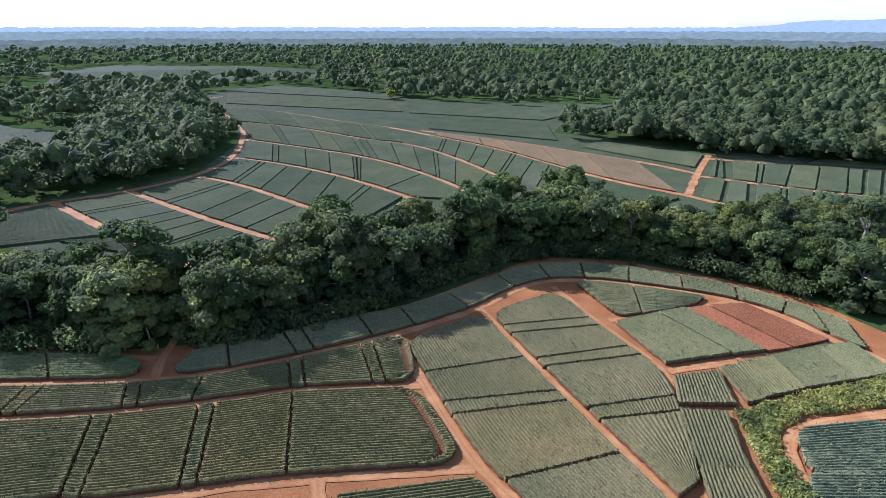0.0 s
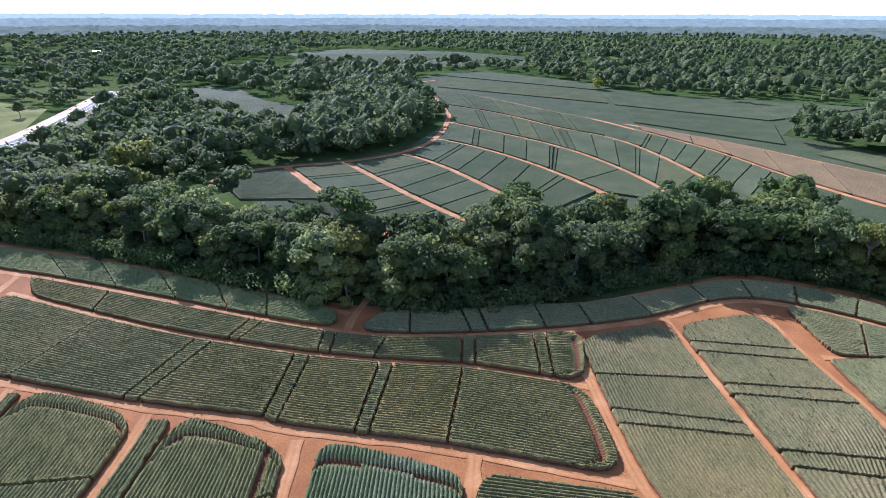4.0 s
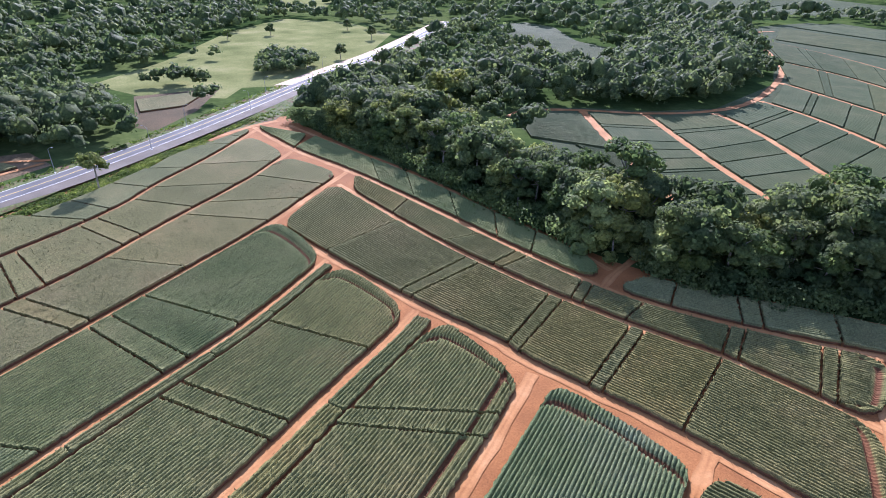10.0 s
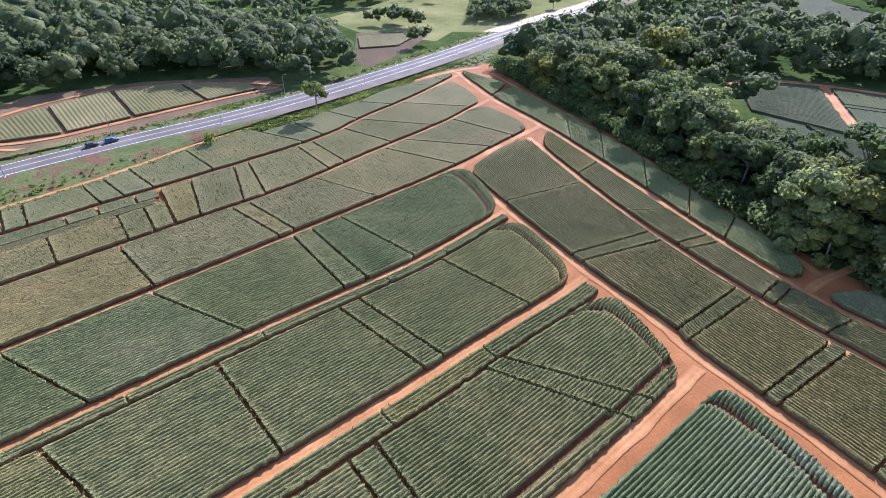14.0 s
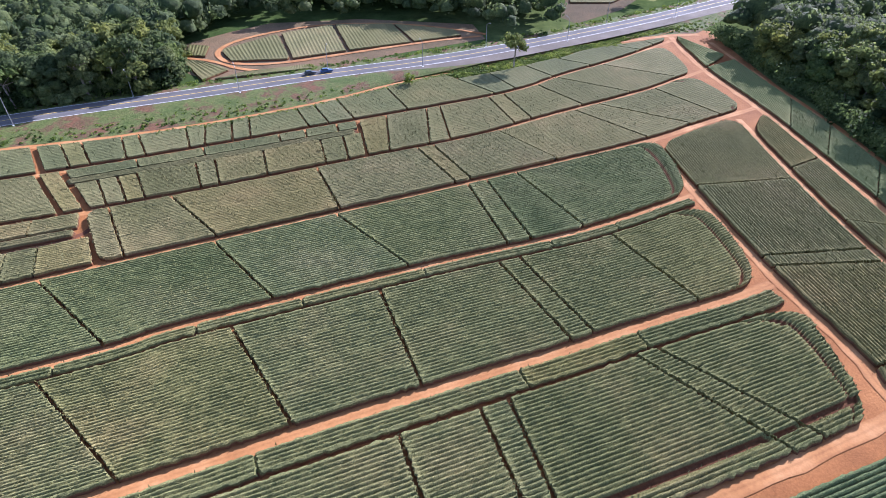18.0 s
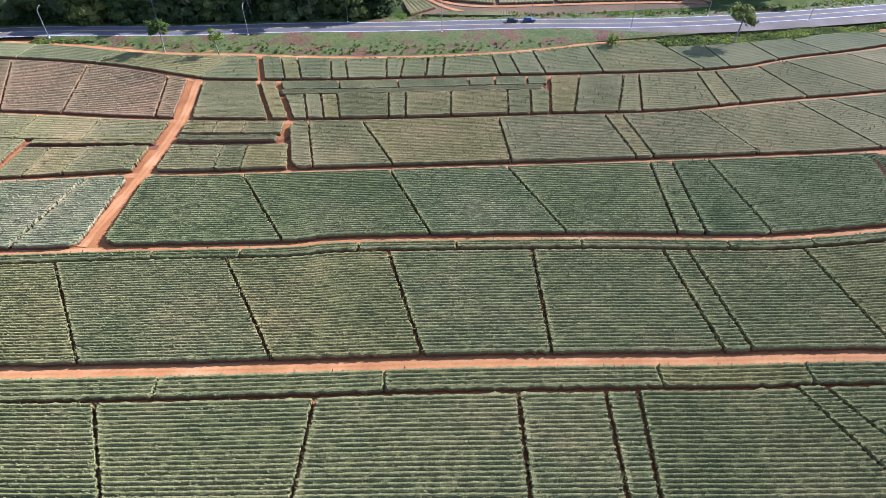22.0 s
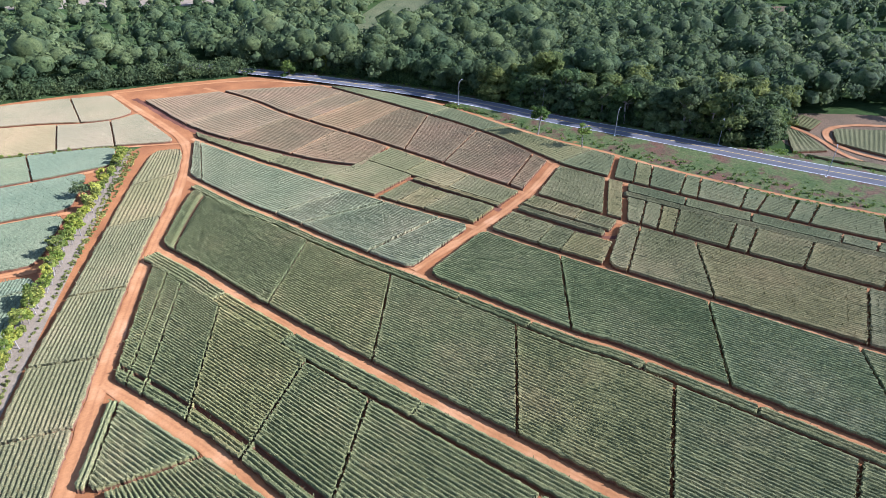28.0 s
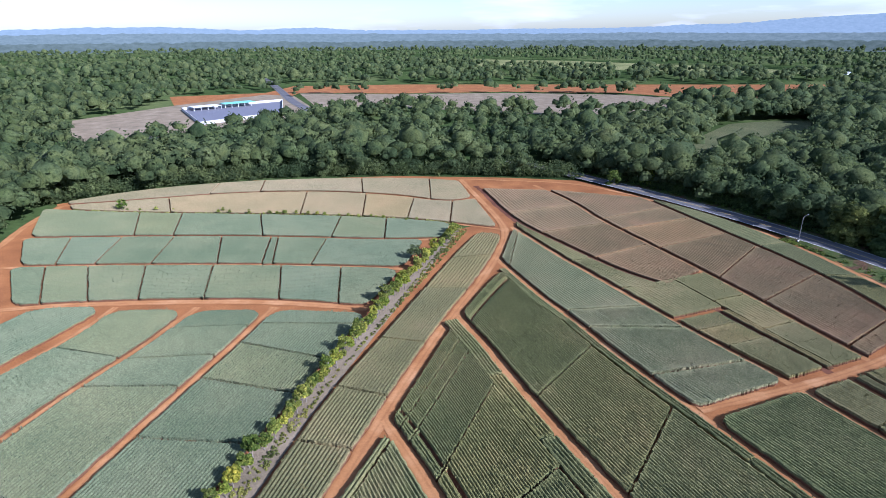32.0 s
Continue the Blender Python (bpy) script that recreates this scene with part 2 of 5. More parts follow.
def asphalt_material():
    k = Mat("worn_asphalt", 0.9, 0.08)
    c = k.ramp(k.noise(0.06, 4), (0.3, (0.078, 0.077, 0.079)), (0.7, (0.114, 0.112, 0.114)))
    uv = k.n.new("ShaderNodeUVMap").outputs[0]
    sep = k.n.new("ShaderNodeSeparateXYZ")
    k.l.new(uv, sep.inputs[0])
    worn = k.ramp(sep.outputs[0], (0.0, (1.25, 1.22, 1.15)), (0.12, (1.0, 1.0, 1.0)), (0.25, (0.85, 0.85, 0.86)), (0.4, (1.06, 1.06, 1.06)), (0.5, (0.92, 0.92, 0.92)), (0.62, (1.06, 1.06, 1.06)), (0.76, (0.85, 0.85, 0.86)), (0.9, (1.0, 1.0, 1.0)), (1.0, (1.25, 1.22, 1.15)))
    c = k.mix(c, worn, 1.0, "MULTIPLY")
    k.color(k.mix(c, k.ramp(k.noise(3.0, 4, 0.7), (0.3, (0.8, 0.8, 0.8)), (0.7, (1.15, 1.15, 1.15))), 0.7, "MULTIPLY"))
    return k.m


ASPHALT = asphalt_material()
ASPHALT_BAY = soil_material("pale_worn_asphalt", (0.095, 0.085, 0.07), (0.125, 0.112, 0.094), (0.16, 0.142, 0.12))


def plain(name, c, rough=0.6, metal=0.0, grain=8.0):
    k = Mat(name, rough, 0.4)
    k.b.inputs["Metallic"].default_value = metal
    k.color(k.mix(c, k.ramp(k.noise(grain, 3), (0.3, (0.85, 0.85, 0.85)), (0.7, (1.1, 1.1, 1.1))), 1.0, "MULTIPLY"))
    return k.m


WHITE = plain("white_paint", (0.72, 0.72, 0.70))
YELLOW = plain("yellow_paint", (0.55, 0.38, 0.06))
SANDY = soil_material("pale_dirt", (0.34, 0.24, 0.16), (0.46, 0.35, 0.25), (0.54, 0.44, 0.33))


# ---- mesh helpers ----
def mesh_of(name, verts, faces, material, uv=None, smooth=False):
    """A mesh from numpy arrays; all faces have the same number of corners."""
    verts, faces = np.asarray(verts, dtype=np.float32), np.asarray(faces, dtype=np.int32)
    me = bpy.data.meshes.new(name)
    n, k = faces.shape
    me.vertices.add(len(verts))
    me.vertices.foreach_set("co", verts.ravel())
    me.loops.add(n * k)
    me.loops.foreach_set("vertex_index", faces.ravel())
    me.polygons.add(n)
    me.polygons.foreach_set("loop_start", np.arange(0, n * k, k, dtype=np.int32))
    if uv is not None:
        me.uv_layers.new(name="UVMap").data.foreach_set("uv", np.asarray(uv, dtype=np.float32)[faces.ravel()].ravel())
    me.update(calc_edges=True)
    me.validate()
    if smooth:
        me.polygons.foreach_set("use_smooth", np.ones(n, dtype=bool))
    me.materials.append(material)
    return me


def part(name, me, parent, label=""):
    ob = new(name, me)
    ob.parent = parent
    return tagged(ob, label)


def bm_mesh(name, bm, material):
    me = bpy.data.meshes.new(name)
    bm.to_mesh(me)
    bm.free()
    me.materials.append(material)
    return me


def box(bm, x0, y0, z0, x1, y1, z1, bevel=0.0):
    r = bmesh.ops.create_cube(bm, size=1.0, matrix=Matrix.LocRotScale(((x0 + x1) / 2, (y0 + y1) / 2, (z0 + z1) / 2), None, (x1 - x0, y1 - y0, z1 - z0)))
    if bevel:
        edges = {e for v in r["verts"] for e in v.link_edges}
        bmesh.ops.bevel(bm, geom=list(edges), offset=bevel, segments=2, affect="EDGES")


def tube(bm, a, b, ra, rb, seg=6):
    a, b = Vector(a), Vector(b)
    q = (b - a).to_track_quat("Z", "Y").to_matrix().to_4x4()
    bmesh.ops.create_cone(bm, cap_ends=True, segments=seg, radius1=ra, radius2=rb, depth=(b - a).length, matrix=Matrix.Translation((a + b) / 2) @ q)


class Line:
    """A plan line, rounded off at its corners, walked by its length."""

    def __init__(self, pts):
        p = np.array(pts, dtype=float)
        for _ in range(3):
            q = np.empty((2 * len(p), 2))
            q[0], q[-1] = p[0], p[-1]
            q[1:-1:2], q[2:-1:2] = 0.75 * p[:-1] + 0.25 * p[1:], 0.25 * p[:-1] + 0.75 * p[1:]
            p = q
        self.p = p
        self.s = np.r_[0, np.cumsum(np.hypot(*np.diff(p, axis=0).T))]
        self.length = self.s[-1]

    def at(self, s):
        s = np.asarray(s, dtype=float)
        x = np.stack([np.interp(s, self.s, self.p[:, 0]), np.interp(s, self.s, self.p[:, 1])], -1)
        first, last = [(b - a) / max(np.hypot(*(b - a)), 1e-6) for a, b in ((self.p[0], self.p[1]), (self.p[-2], self.p[-1]))]
        return x + np.minimum(s, 0)[..., None] * first + np.maximum(s - self.length, 0)[..., None] * last

    def normal(self, s):
        d = self.at(np.minimum(np.asarray(s) + 2, self.length)) - self.at(np.maximum(np.asarray(s) - 2, 0))
        d /= np.maximum(np.hypot(d[..., 0], d[..., 1])[..., None], 1e-6)
        return np.stack([-d[..., 1], d[..., 0]], -1)


def ribbon(name, line, width, z, material, step=3.0, wobble=0.12, rng=np.random.default_rng(3)):
    n = max(2, int(line.length / step))
    s = np.linspace(0, line.length, n + 1)
    c, nn = line.at(s), line.normal(s)
    cols = np.linspace(-0.5, 0.5, 5)
    w = width * (1 + wobble * rng.standard_normal(n + 1).clip(-1.5, 1.5))
    v = np.concatenate([np.c_[c + nn * (w * k)[:, None], np.full(n + 1, z) + 0.03 * (0.25 - k * k)] for k in cols])
    uv = np.concatenate([np.c_[np.full(n + 1, k + 0.5), s / 10] for k in cols])
    i = np.arange(n)
    f = np.concatenate([np.c_[a * (n + 1) + i, (a + 1) * (n + 1) + i, (a + 1) * (n + 1) + i + 1, a * (n + 1) + i + 1] for a in range(len(cols) - 1)])[:, ::-1]
    return mesh_of(name, v, f, material, uv)


def sheet(name, pts, z, material):
    from_above = [Vector((x, y, z)) for x, y in pts]
    bm = bmesh.new()
    vs = [bm.verts.new(p) for p in from_above]
    bm.faces.new(vs)
    bmesh.ops.triangulate(bm, faces=bm.faces[:])
    for f in bm.faces:
        if f.normal.z < 0:
            f.normal_flip()
    return bm_mesh(name, bm, material)


# ---- ground ----
bm = bmesh.new()
bmesh.ops.create_circle(bm, cap_ends=True, segments=64, radius=4700)
tagged(new("ground", bm_mesh("ground", bm, GROUND)), "wide green and tawny pasture ground reaching the horizon", "ground", kind="structure")

AREA = {}
AREA["estate"] = [(-272.3, 111.7), (-264.8, 125.5), (-254.1, 124.4), (-198.4, 123.0), (-161.9, 125.4), (-85.4, 123.1), (-70.8, 124.1), (-53.1, 128.7), (-22.4, 139.4), (-10.4, 147.3), (32.9, 185.2), (61.6, 181.6), (92.6, 164.7), (108.2, 151.9), (116.7, 131.8), (116.7, 118.2), (105.9, 104.6), (98.5, 106.7), (61.8, 97.7), (59.9, 85.2), (63.8, 74.4), (31.1, -76.5), (24.5, -98.0), (7.7, -148.3), (-16.2, -217.5), (-22.2, -220.7), (-13.3, -227.1), (35.4, -239.4), (85.4, -243.9), (162.5, -253.4), (169.1, -262.7), (139.3, -282.8), (88.6, -302.7), (13.1, -308.2), (-48.3, -300.6), (-83.3, -292.2), (-107.9, -268.1), (-134.7, -214.3), (-153.4, -166.6), (-154.1, -126.8), (-150.0, -123.1), (-161.0, -94.9), (-175.6, -61.0), (-189.5, -34.9), (-210.8, -7.9), (-233.5, 42.6)]
AREA["orchard"] = [(36.8, -77.8), (32.7, -89.9), (25.4, -110.0), (15.3, -141.8), (1.0, -180.8), (-14.5, -215.5), (-3.9, -230.7), (60.5, -242.4), (138.1, -252.0), (167.0, -259.0), (159.5, -209.5), (149.8, -173.7), (135.5, -131.4), (90.9, -78.1), (61.8, -69.9)]
AREA["orchard_corner"] = [(62.5, 96.8), (76.1, 100.2), (96.3, 103.6), (121.4, 106.7), (85.4, 66.4), (61.6, 66.4), (63.4, 75.3)]
AREA["far_estate"] = [(-191.8, 207.1), (-202.4, 231.5), (-181.7, 255.7), (-156.2, 275.5), (-135.8, 310.0), (-142.4, 399.6), (-186.4, 509.4), (-254.1, 605.1), (-288.4, 688.3), (-264.9, 797.3), (-182.3, 794.3), (-70.0, 684.3), (72.2, 580.2), (129.4, 577.2), (111.8, 587.7), (187.0, 610.7), (185.2, 567.0), (104.7, 494.9), (84.8, 438.6), (126.5, 403.8), (168.3, 361.3), (210.3, 339.9), (251.7, 318.0), (277.1, 281.1), (209.8, 205.7), (180.0, 219.0), (152.8, 219.0), (49.6, 218.8), (-30.3, 199.1), (-60.1, 185.0), (-71.6, 172.6), (-90.2, 167.1)]
AREA["west_fields"] = [(-226.2, -103.6), (-250.1, -108.0), (-270.0, -92.0), (-283.0, -78.0), (-289.5, -35.2), (-279.0, 18.2), (-255.6, 22.5), (-238.0, -12.0), (-221.3, -40.0), (-203.5, -74.7), (-213.0, -92.0)]
AREA["north_fields"] = [(-356.9, 79.0), (-348.8, 125.3), (-303.5, 95.2), (-278.7, 67.0), (-289.9, 61.8)]
AREA["pale_fields"] = [(251.3, -419.5), (309.2, -532.3), (253.9, -628.4), (181.8, -482.3), (220.6, -390.9)]
AREA["red_slope"] = [(303.5, -731.0), (196.4, -768.6), (178.9, -862.3), (15.9, -874.4), (-214.7, -852.5), (-580.2, -817.9), (-481.5, -664.3), (-328.5, -653.8), (-256.1, -728.9), (-117.2, -755.3), (28.2, -746.9), (152.3, -764.7), (160.3, -645.5), (253.2, -619.0)]
AREA["dry_flat"] = [(150.9, -757.6), (27.9, -740.1), (-115.1, -741.3), (-249.5, -709.3), (-329.5, -642.5), (-222.0, -547.7), (-136.7, -534.8), (23.5, -610.2), (106.5, -616.7)]
AREA["depot_land"] = [(243.6, -404.2), (312.2, -535.9), (258.5, -648.3), (191.3, -747.5), (152.8, -731.0), (102.1, -589.4), (93.7, -493.9), (127.0, -484.3), (177.7, -470.7), (214.5, -379.3)]
AREA["brown_field"] = [(-404.1, -339.8), (-469.7, -324.7), (-525.7, -256.1), (-474.5, -232.2), (-398.1, -267.5)]
AREA["pale_clearing"] = [(-131.6, -292.5), (-218.9, -427.2), (-283.5, -466.7), (-202.9, -331.9), (-153.6, -291.1)]
AREA["slope_field"] = [(-601.8, -714.0), (-806.7, -759.9), (-931.3, -753.3), (-510.0, -405.5), (-431.6, -399.5), (-346.5, -371.7), (-318.5, -380.3), (-507.1, -585.4)]
AREA["stream_clearing"] = [(-145.9, -314.0), (-204.9, -412.3), (-236.6, -447.5), (-260.9, -474.6), (-294.1, -485.3), (-347.5, -489.3), (-263.0, -366.1), (-217.1, -350.1), (-191.6, -332.7), (-141.8, -297.2)]
AREA["hidden_field"] = [(-473.3, 489.3), (-469.9, 530.4), (-420.4, 520.6), (-343.4, 458.4), (-269.8, 419.3), (-247.1, 367.7), (-250.2, 335.7), (-306.9, 363.4), (-371.9, 406.2)]
AREA["ridge_field"] = [(-716.3, 1041.6), (-687.3, 1258.0), (-403.7, 1234.6), (-223.4, 1119.0), (-199.1, 942.3), (-370.8, 862.4), (-498.1, 835.9)]
AREA["hedge_strip"] = [(38.5, -70.0), (33.2, -89.9), (25.9, -110.0), (15.8, -141.8), (1.5, -180.8), (-13.5, -216.5), (-17.0, -218.5), (7.2, -148.3), (24.0, -98.0), (30.4, -74.0)]
AREA["small_clearing"] = [(77.4, -437.7), (62.0, -468.1), (57.1, -446.4), (66.1, -418.1)]
for i, (name, pts) in enumerate(AREA.items()):
    green = name in ("far_estate", "hidden_field", "ridge_field", "slope_field", "stream_clearing", "pale_clearing")
    fallow = name in ("hedge_strip", "dry_flat", "depot_land", "pale_fields", "small_clearing")
    label = "low green pineapple cover on the far slope" if green else "bare red laterite soil under the pineapple fields"
    tagged(new("soil_" + name, sheet("soil_" + name, pts, 0.03 + 0.004 * i, COVER if green else FALLOW if fallow else STUBBLE if name in ("west_fields", "north_fields", "brown_field") else SOIL)), label, "soil", kind="structure")

PASTURE = {}
PASTURE["hill"] = [(-405.6, 67.9), (-460.4, 127.5), (-590.1, 228.7), (-667.2, 325.4), (-591.9, 367.7), (-481.6, 348.3), (-398.5, 265.1), (-360.8, 202.6), (-327.8, 160.4), (-341.1, 135.5), (-320.5, 117.2), (-353.8, 82.6)]
PASTURE["far_hill"] = [(-888.7, 419.7), (-1088.6, 573.1), (-943.3, 569.0), (-755.4, 436.0), (-716.6, 365.4)]
PASTURE["green_flat"] = [(-142.4, -1643.4), (-378.2, -1518.7), (-583.5, -1314.5), (-713.1, -1108.1), (-849.8, -1143.3), (-727.1, -1002.3), (-534.9, -1080.7), (-301.8, -1207.3), (-138.1, -1304.8)]
for i, (name, pts) in enumerate(PASTURE.items()):
    tagged(new("pasture_" + name, sheet("pasture_" + name, pts, 0.02 + 0.004 * i, MEADOW)), "sunlit yellow-green grazing pasture", "pasture", kind="structure")

# ---- tracks ----
TRACKS = {}
TRACKS["track_five"] = (2.7, [(-9.4, -143.6), (-17.1, -122.3), (-19.0, -114.7), (-28.6, -86.2), (-38.6, -60.1), (-47.8, -36.6), (-53.9, -21.6), (-67.1, 13.9), (-68.5, 18.5), (-78.1, 42.7), (-82.7, 56.3), (-87.9, 68.3)])
TRACKS["track_four"] = (2.2, [(-26.3, -184.5), (-35.9, -151.6), (-41.4, -138.5), (-48.3, -116.5), (-61.6, -84.8), (-73.0, -55.1), (-75.7, -52.4), (-85.9, -25.8), (-96.3, 2.0), (-101.7, 18.8), (-107.7, 36.2), (-122.9, 65.6)])
TRACKS["track_three"] = (2.3, [(-37.0, -218.4), (-49.9, -181.2), (-54.1, -171.8), (-71.5, -128.5), (-84.2, -102.6), (-84.4, -98.8), (-99.0, -64.0), (-111.9, -33.2), (-125.4, -0.6), (-140.5, 34.1), (-153.5, 64.0), (-166.1, 84.7), (-178.5, 107.7)])
TRACKS["track_two"] = (2.1, [(-59.0, -284.2), (-71.8, -248.7), (-74.6, -225.5), (-93.9, -166.8), (-107.0, -113.2), (-120.9, -74.9), (-132.3, -47.0), (-144.9, -17.9), (-157.0, 12.7), (-173.9, 39.7), (-191.2, 72.0), (-202.4, 87.2), (-213.2, 101.8)])
TRACKS["track_one"] = (2.1, [(-104.4, -260.1), (-116.5, -215.4), (-130.0, -164.6), (-130.8, -125.4), (-130.4, -122.5), (-137.7, -101.7), (-149.8, -70.6), (-167.3, -30.5), (-177.8, -5.1), (-193.4, 30.2), (-208.8, 46.7), (-225.9, 73.5), (-251.0, 102.7)])
TRACKS["highway_track"] = (3.3, [(-105.8, -259.2), (-125.4, -230.9), (-138.0, -194.6), (-143.2, -147.3), (-151.7, -124.5), (-159.0, -93.9), (-172.9, -60.1), (-186.5, -34.3), (-206.9, -7.6), (-229.1, 42.2), (-243.4, 53.6), (-250.2, 80.4), (-259.6, 105.8), (-260.0, 118.1)])
TRACKS["estate_main"] = (2.8, [(-256.1, 104.5), (-214.9, 102.1), (-178.8, 107.2), (-138.3, 108.0), (-110.7, 108.2), (-94.2, 108.0), (-64.1, 109.6), (-45.9, 114.6), (-20.8, 126.2), (-2.6, 136.6), (10.7, 145.9), (19.9, 156.4), (31.7, 165.1), (47.9, 165.5), (71.7, 157.2), (85.9, 150.7), (96.2, 139.6), (99.9, 128.3), (106.9, 118.2), (109.3, 108.8)])
TRACKS["belt_track"] = (2.1, [(-249.0, 118.9), (-195.2, 121.0), (-159.5, 123.6), (-127.1, 122.6), (-84.2, 121.3), (-69.6, 119.0)])
TRACKS["belt_track_east"] = (2.0, [(-61.7, 123.3), (-47.6, 129.0), (-36.4, 134.7), (-24.0, 141.1), (-10.3, 146.2), (11.9, 164.6), (32.4, 181.5), (60.6, 178.1), (91.1, 161.8), (104.3, 148.2), (110.7, 138.0)])
TRACKS["belt_gap"] = (2.2, [(-65.8, 110.5), (-68.0, 117.8), (-68.7, 127.4), (-70.7, 139.0), (-72.0, 146.9)])
TRACKS["block_track"] = (2.3, [(-168.7, 96.4), (-123.8, 94.5), (-102.5, 94.7), (-68.3, 97.6), (-41.0, 103.5), (-35.4, 105.7), (-20.6, 107.0), (-4.9, 107.9)])
TRACKS["middle_track"] = (2.4, [(-153.5, 64.0), (-122.9, 65.6), (-89.2, 69.2), (-65.0, 74.2), (-62.8, 72.9), (-42.4, 76.5), (-35.1, 78.1), (-22.5, 79.7), (-8.5, 80.8), (5.8, 82.3)])
TRACKS["valley_track"] = (2.5, [(-12.0, 129.3), (-4.3, 108.7), (1.9, 93.2), (6.8, 82.0), (12.6, 74.3), (15.8, 67.4)])
TRACKS["east_track"] = (2.3, [(10.7, 145.2), (22.3, 115.6), (31.3, 93.3), (39.2, 75.1), (41.7, 67.4)])
TRACKS["plot_track"] = (2.3, [(34.1, 160.4), (44.1, 131.7), (52.9, 114.0), (49.8, 91.6), (45.3, 73.1)])
TRACKS["plot_low"] = (2.6, [(52.8, 113.8), (73.4, 118.9), (93.7, 125.2), (100.9, 128.0)])
TRACKS["plot_high"] = (2.1, [(45.6, 138.5), (62.8, 142.2), (84.0, 150.3)])
TRACKS["hedge_road"] = (3.0, [(17.8, -71.1), (13.6, -83.0), (8.8, -97.2), (1.2, -118.1), (-8.4, -142.3), (-18.7, -164.8), (-28.7, -191.5), (-34.2, -211.6), (-33.0, -231.4), (-26.7, -267.7), (-22.0, -298.4)])
TRACKS["track_six"] = (2.6, [(8.2, -97.2), (2.3, -85.3), (-2.5, -74.3), (-6.0, -65.0), (-10.2, -51.6), (-41.3, 35.6), (-47.8, 53.7), (-52.4, 65.0), (-55.3, 71.9)])
TRACKS["cross_track"] = (2.6, [(-131.6, -124.9), (-120.0, -118.6), (-108.0, -112.5), (-95.5, -108.0), (-83.5, -104.2), (-71.5, -101.0), (-58.0, -97.5)])
TRACKS["turn_track"] = (2.8, [(-22.3, 79.5), (-20.6, 72.8), (-18.4, 64.8)])
TRACKS["north_edge"] = (2.1, [(-104.4, -260.1), (-81.7, -286.3), (-47.4, -294.4), (-23.5, -298.3)])
TRACKS["orchard_cross"] = (3.0, [(129.9, -150.8), (121.7, -152.5), (103.9, -154.8), (69.8, -155.3), (41.1, -153.4), (15.7, -147.7)])
TRACKS["orchard_one"] = (2.5, [(89.0, -152.6), (91.3, -134.8), (98.5, -117.5), (102.9, -109.6)])
TRACKS["orchard_two"] = (2.6, [(65.1, -151.3), (70.9, -128.1), (78.6, -109.4), (82.7, -93.6), (85.4, -84.3)])
TRACKS["orchard_three"] = (2.8, [(42.6, -150.2), (47.5, -129.7), (53.1, -110.3), (57.8, -93.6), (61.6, -79.0), (63.1, -72.1)])
TRACKS["orchard_four"] = (2.1, [(149.9, -183.9), (124.4, -185.0), (86.1, -183.9), (47.3, -181.8), (5.8, -176.6)])
TRACKS["orchard_five"] = (2.1, [(154.1, -214.2), (97.9, -213.7), (53.6, -210.6), (13.9, -204.6), (-9.9, -205.1)])
TRACKS["orchard_west"] = (2.8, [(149.5, -178.2), (157.4, -206.4), (163.8, -233.4), (164.3, -258.8)])
TRACKS["dry_track"] = (2.5, [(164.3, -258.8), (131.9, -266.2), (95.3, -276.0), (51.4, -277.6), (11.8, -268.0), (-12.3, -254.0), (-27.4, -260.7)])
TRACKS["dry_edge"] = (1.6, [(168.9, -253.8), (135.6, -246.8), (84.7, -241.4), (35.0, -236.1), (-3.8, -227.7), (-34.1, -214.4)])
TRACKS["far_left"] = (4.0, [(-193.7, 211.2), (-199.5, 227.9), (-179.0, 251.6), (-153.1, 269.8), (-132.3, 301.7), (-127.6, 346.3), (-154.3, 450.3), (-186.4, 509.4), (-248.1, 606.8), (-266.2, 660.9), (-254.3, 677.3)])
TRACKS["far_one"] = (4.0, [(-177.6, 249.6), (-126.2, 207.4), (-99.4, 185.5), (-73.9, 168.8)])
TRACKS["far_two"] = (4.0, [(-152.5, 268.7), (-113.8, 237.7), (-75.7, 209.3), (-52.6, 194.8)])
TRACKS["far_three"] = (4.0, [(-131.2, 299.1), (-100.6, 280.2), (-60.2, 242.6), (-32.6, 217.2)])
TRACKS["far_four"] = (4.0, [(-127.6, 346.3), (-88.1, 326.0), (-48.4, 294.3), (-12.9, 255.3)])
TRACKS["far_five"] = (4.0, [(-141.5, 407.2), (-94.4, 379.0), (-43.4, 346.3), (-1.5, 294.8), (21.3, 249.6)])
TRACKS["far_six"] = (4.0, [(-180.4, 492.5), (-114.9, 461.0), (-60.3, 410.2), (-19.0, 389.3), (16.1, 331.7), (45.7, 262.2), (57.8, 259.9)])
TRACKS["far_seven"] = (4.0, [(-245.1, 607.6), (-148.0, 548.0), (-81.6, 485.6), (-42.6, 461.8), (-14.4, 430.8), (36.0, 375.4), (69.3, 317.5), (92.2, 286.2), (117.4, 262.0)])
TRACKS["far_eight"] = (4.0, [(-17.1, 445.8), (46.5, 403.6), (94.7, 355.9), (122.3, 332.0), (138.7, 307.0)])
TRACKS["far_cross"] = (4.0, [(167.8, 356.1), (145.6, 317.7), (118.1, 265.0)])
TRACKS["far_nine"] = (4.0, [(116.9, 262.0), (130.3, 243.8), (155.7, 235.6), (188.0, 230.1)])
TRACKS["far_ten"] = (4.0, [(139.1, 300.6), (163.4, 283.0), (188.0, 267.1), (208.5, 258.4)])
TRACKS["far_top"] = (4.0, [(162.8, 344.6), (189.2, 332.2), (222.9, 322.1), (247.8, 312.6)])
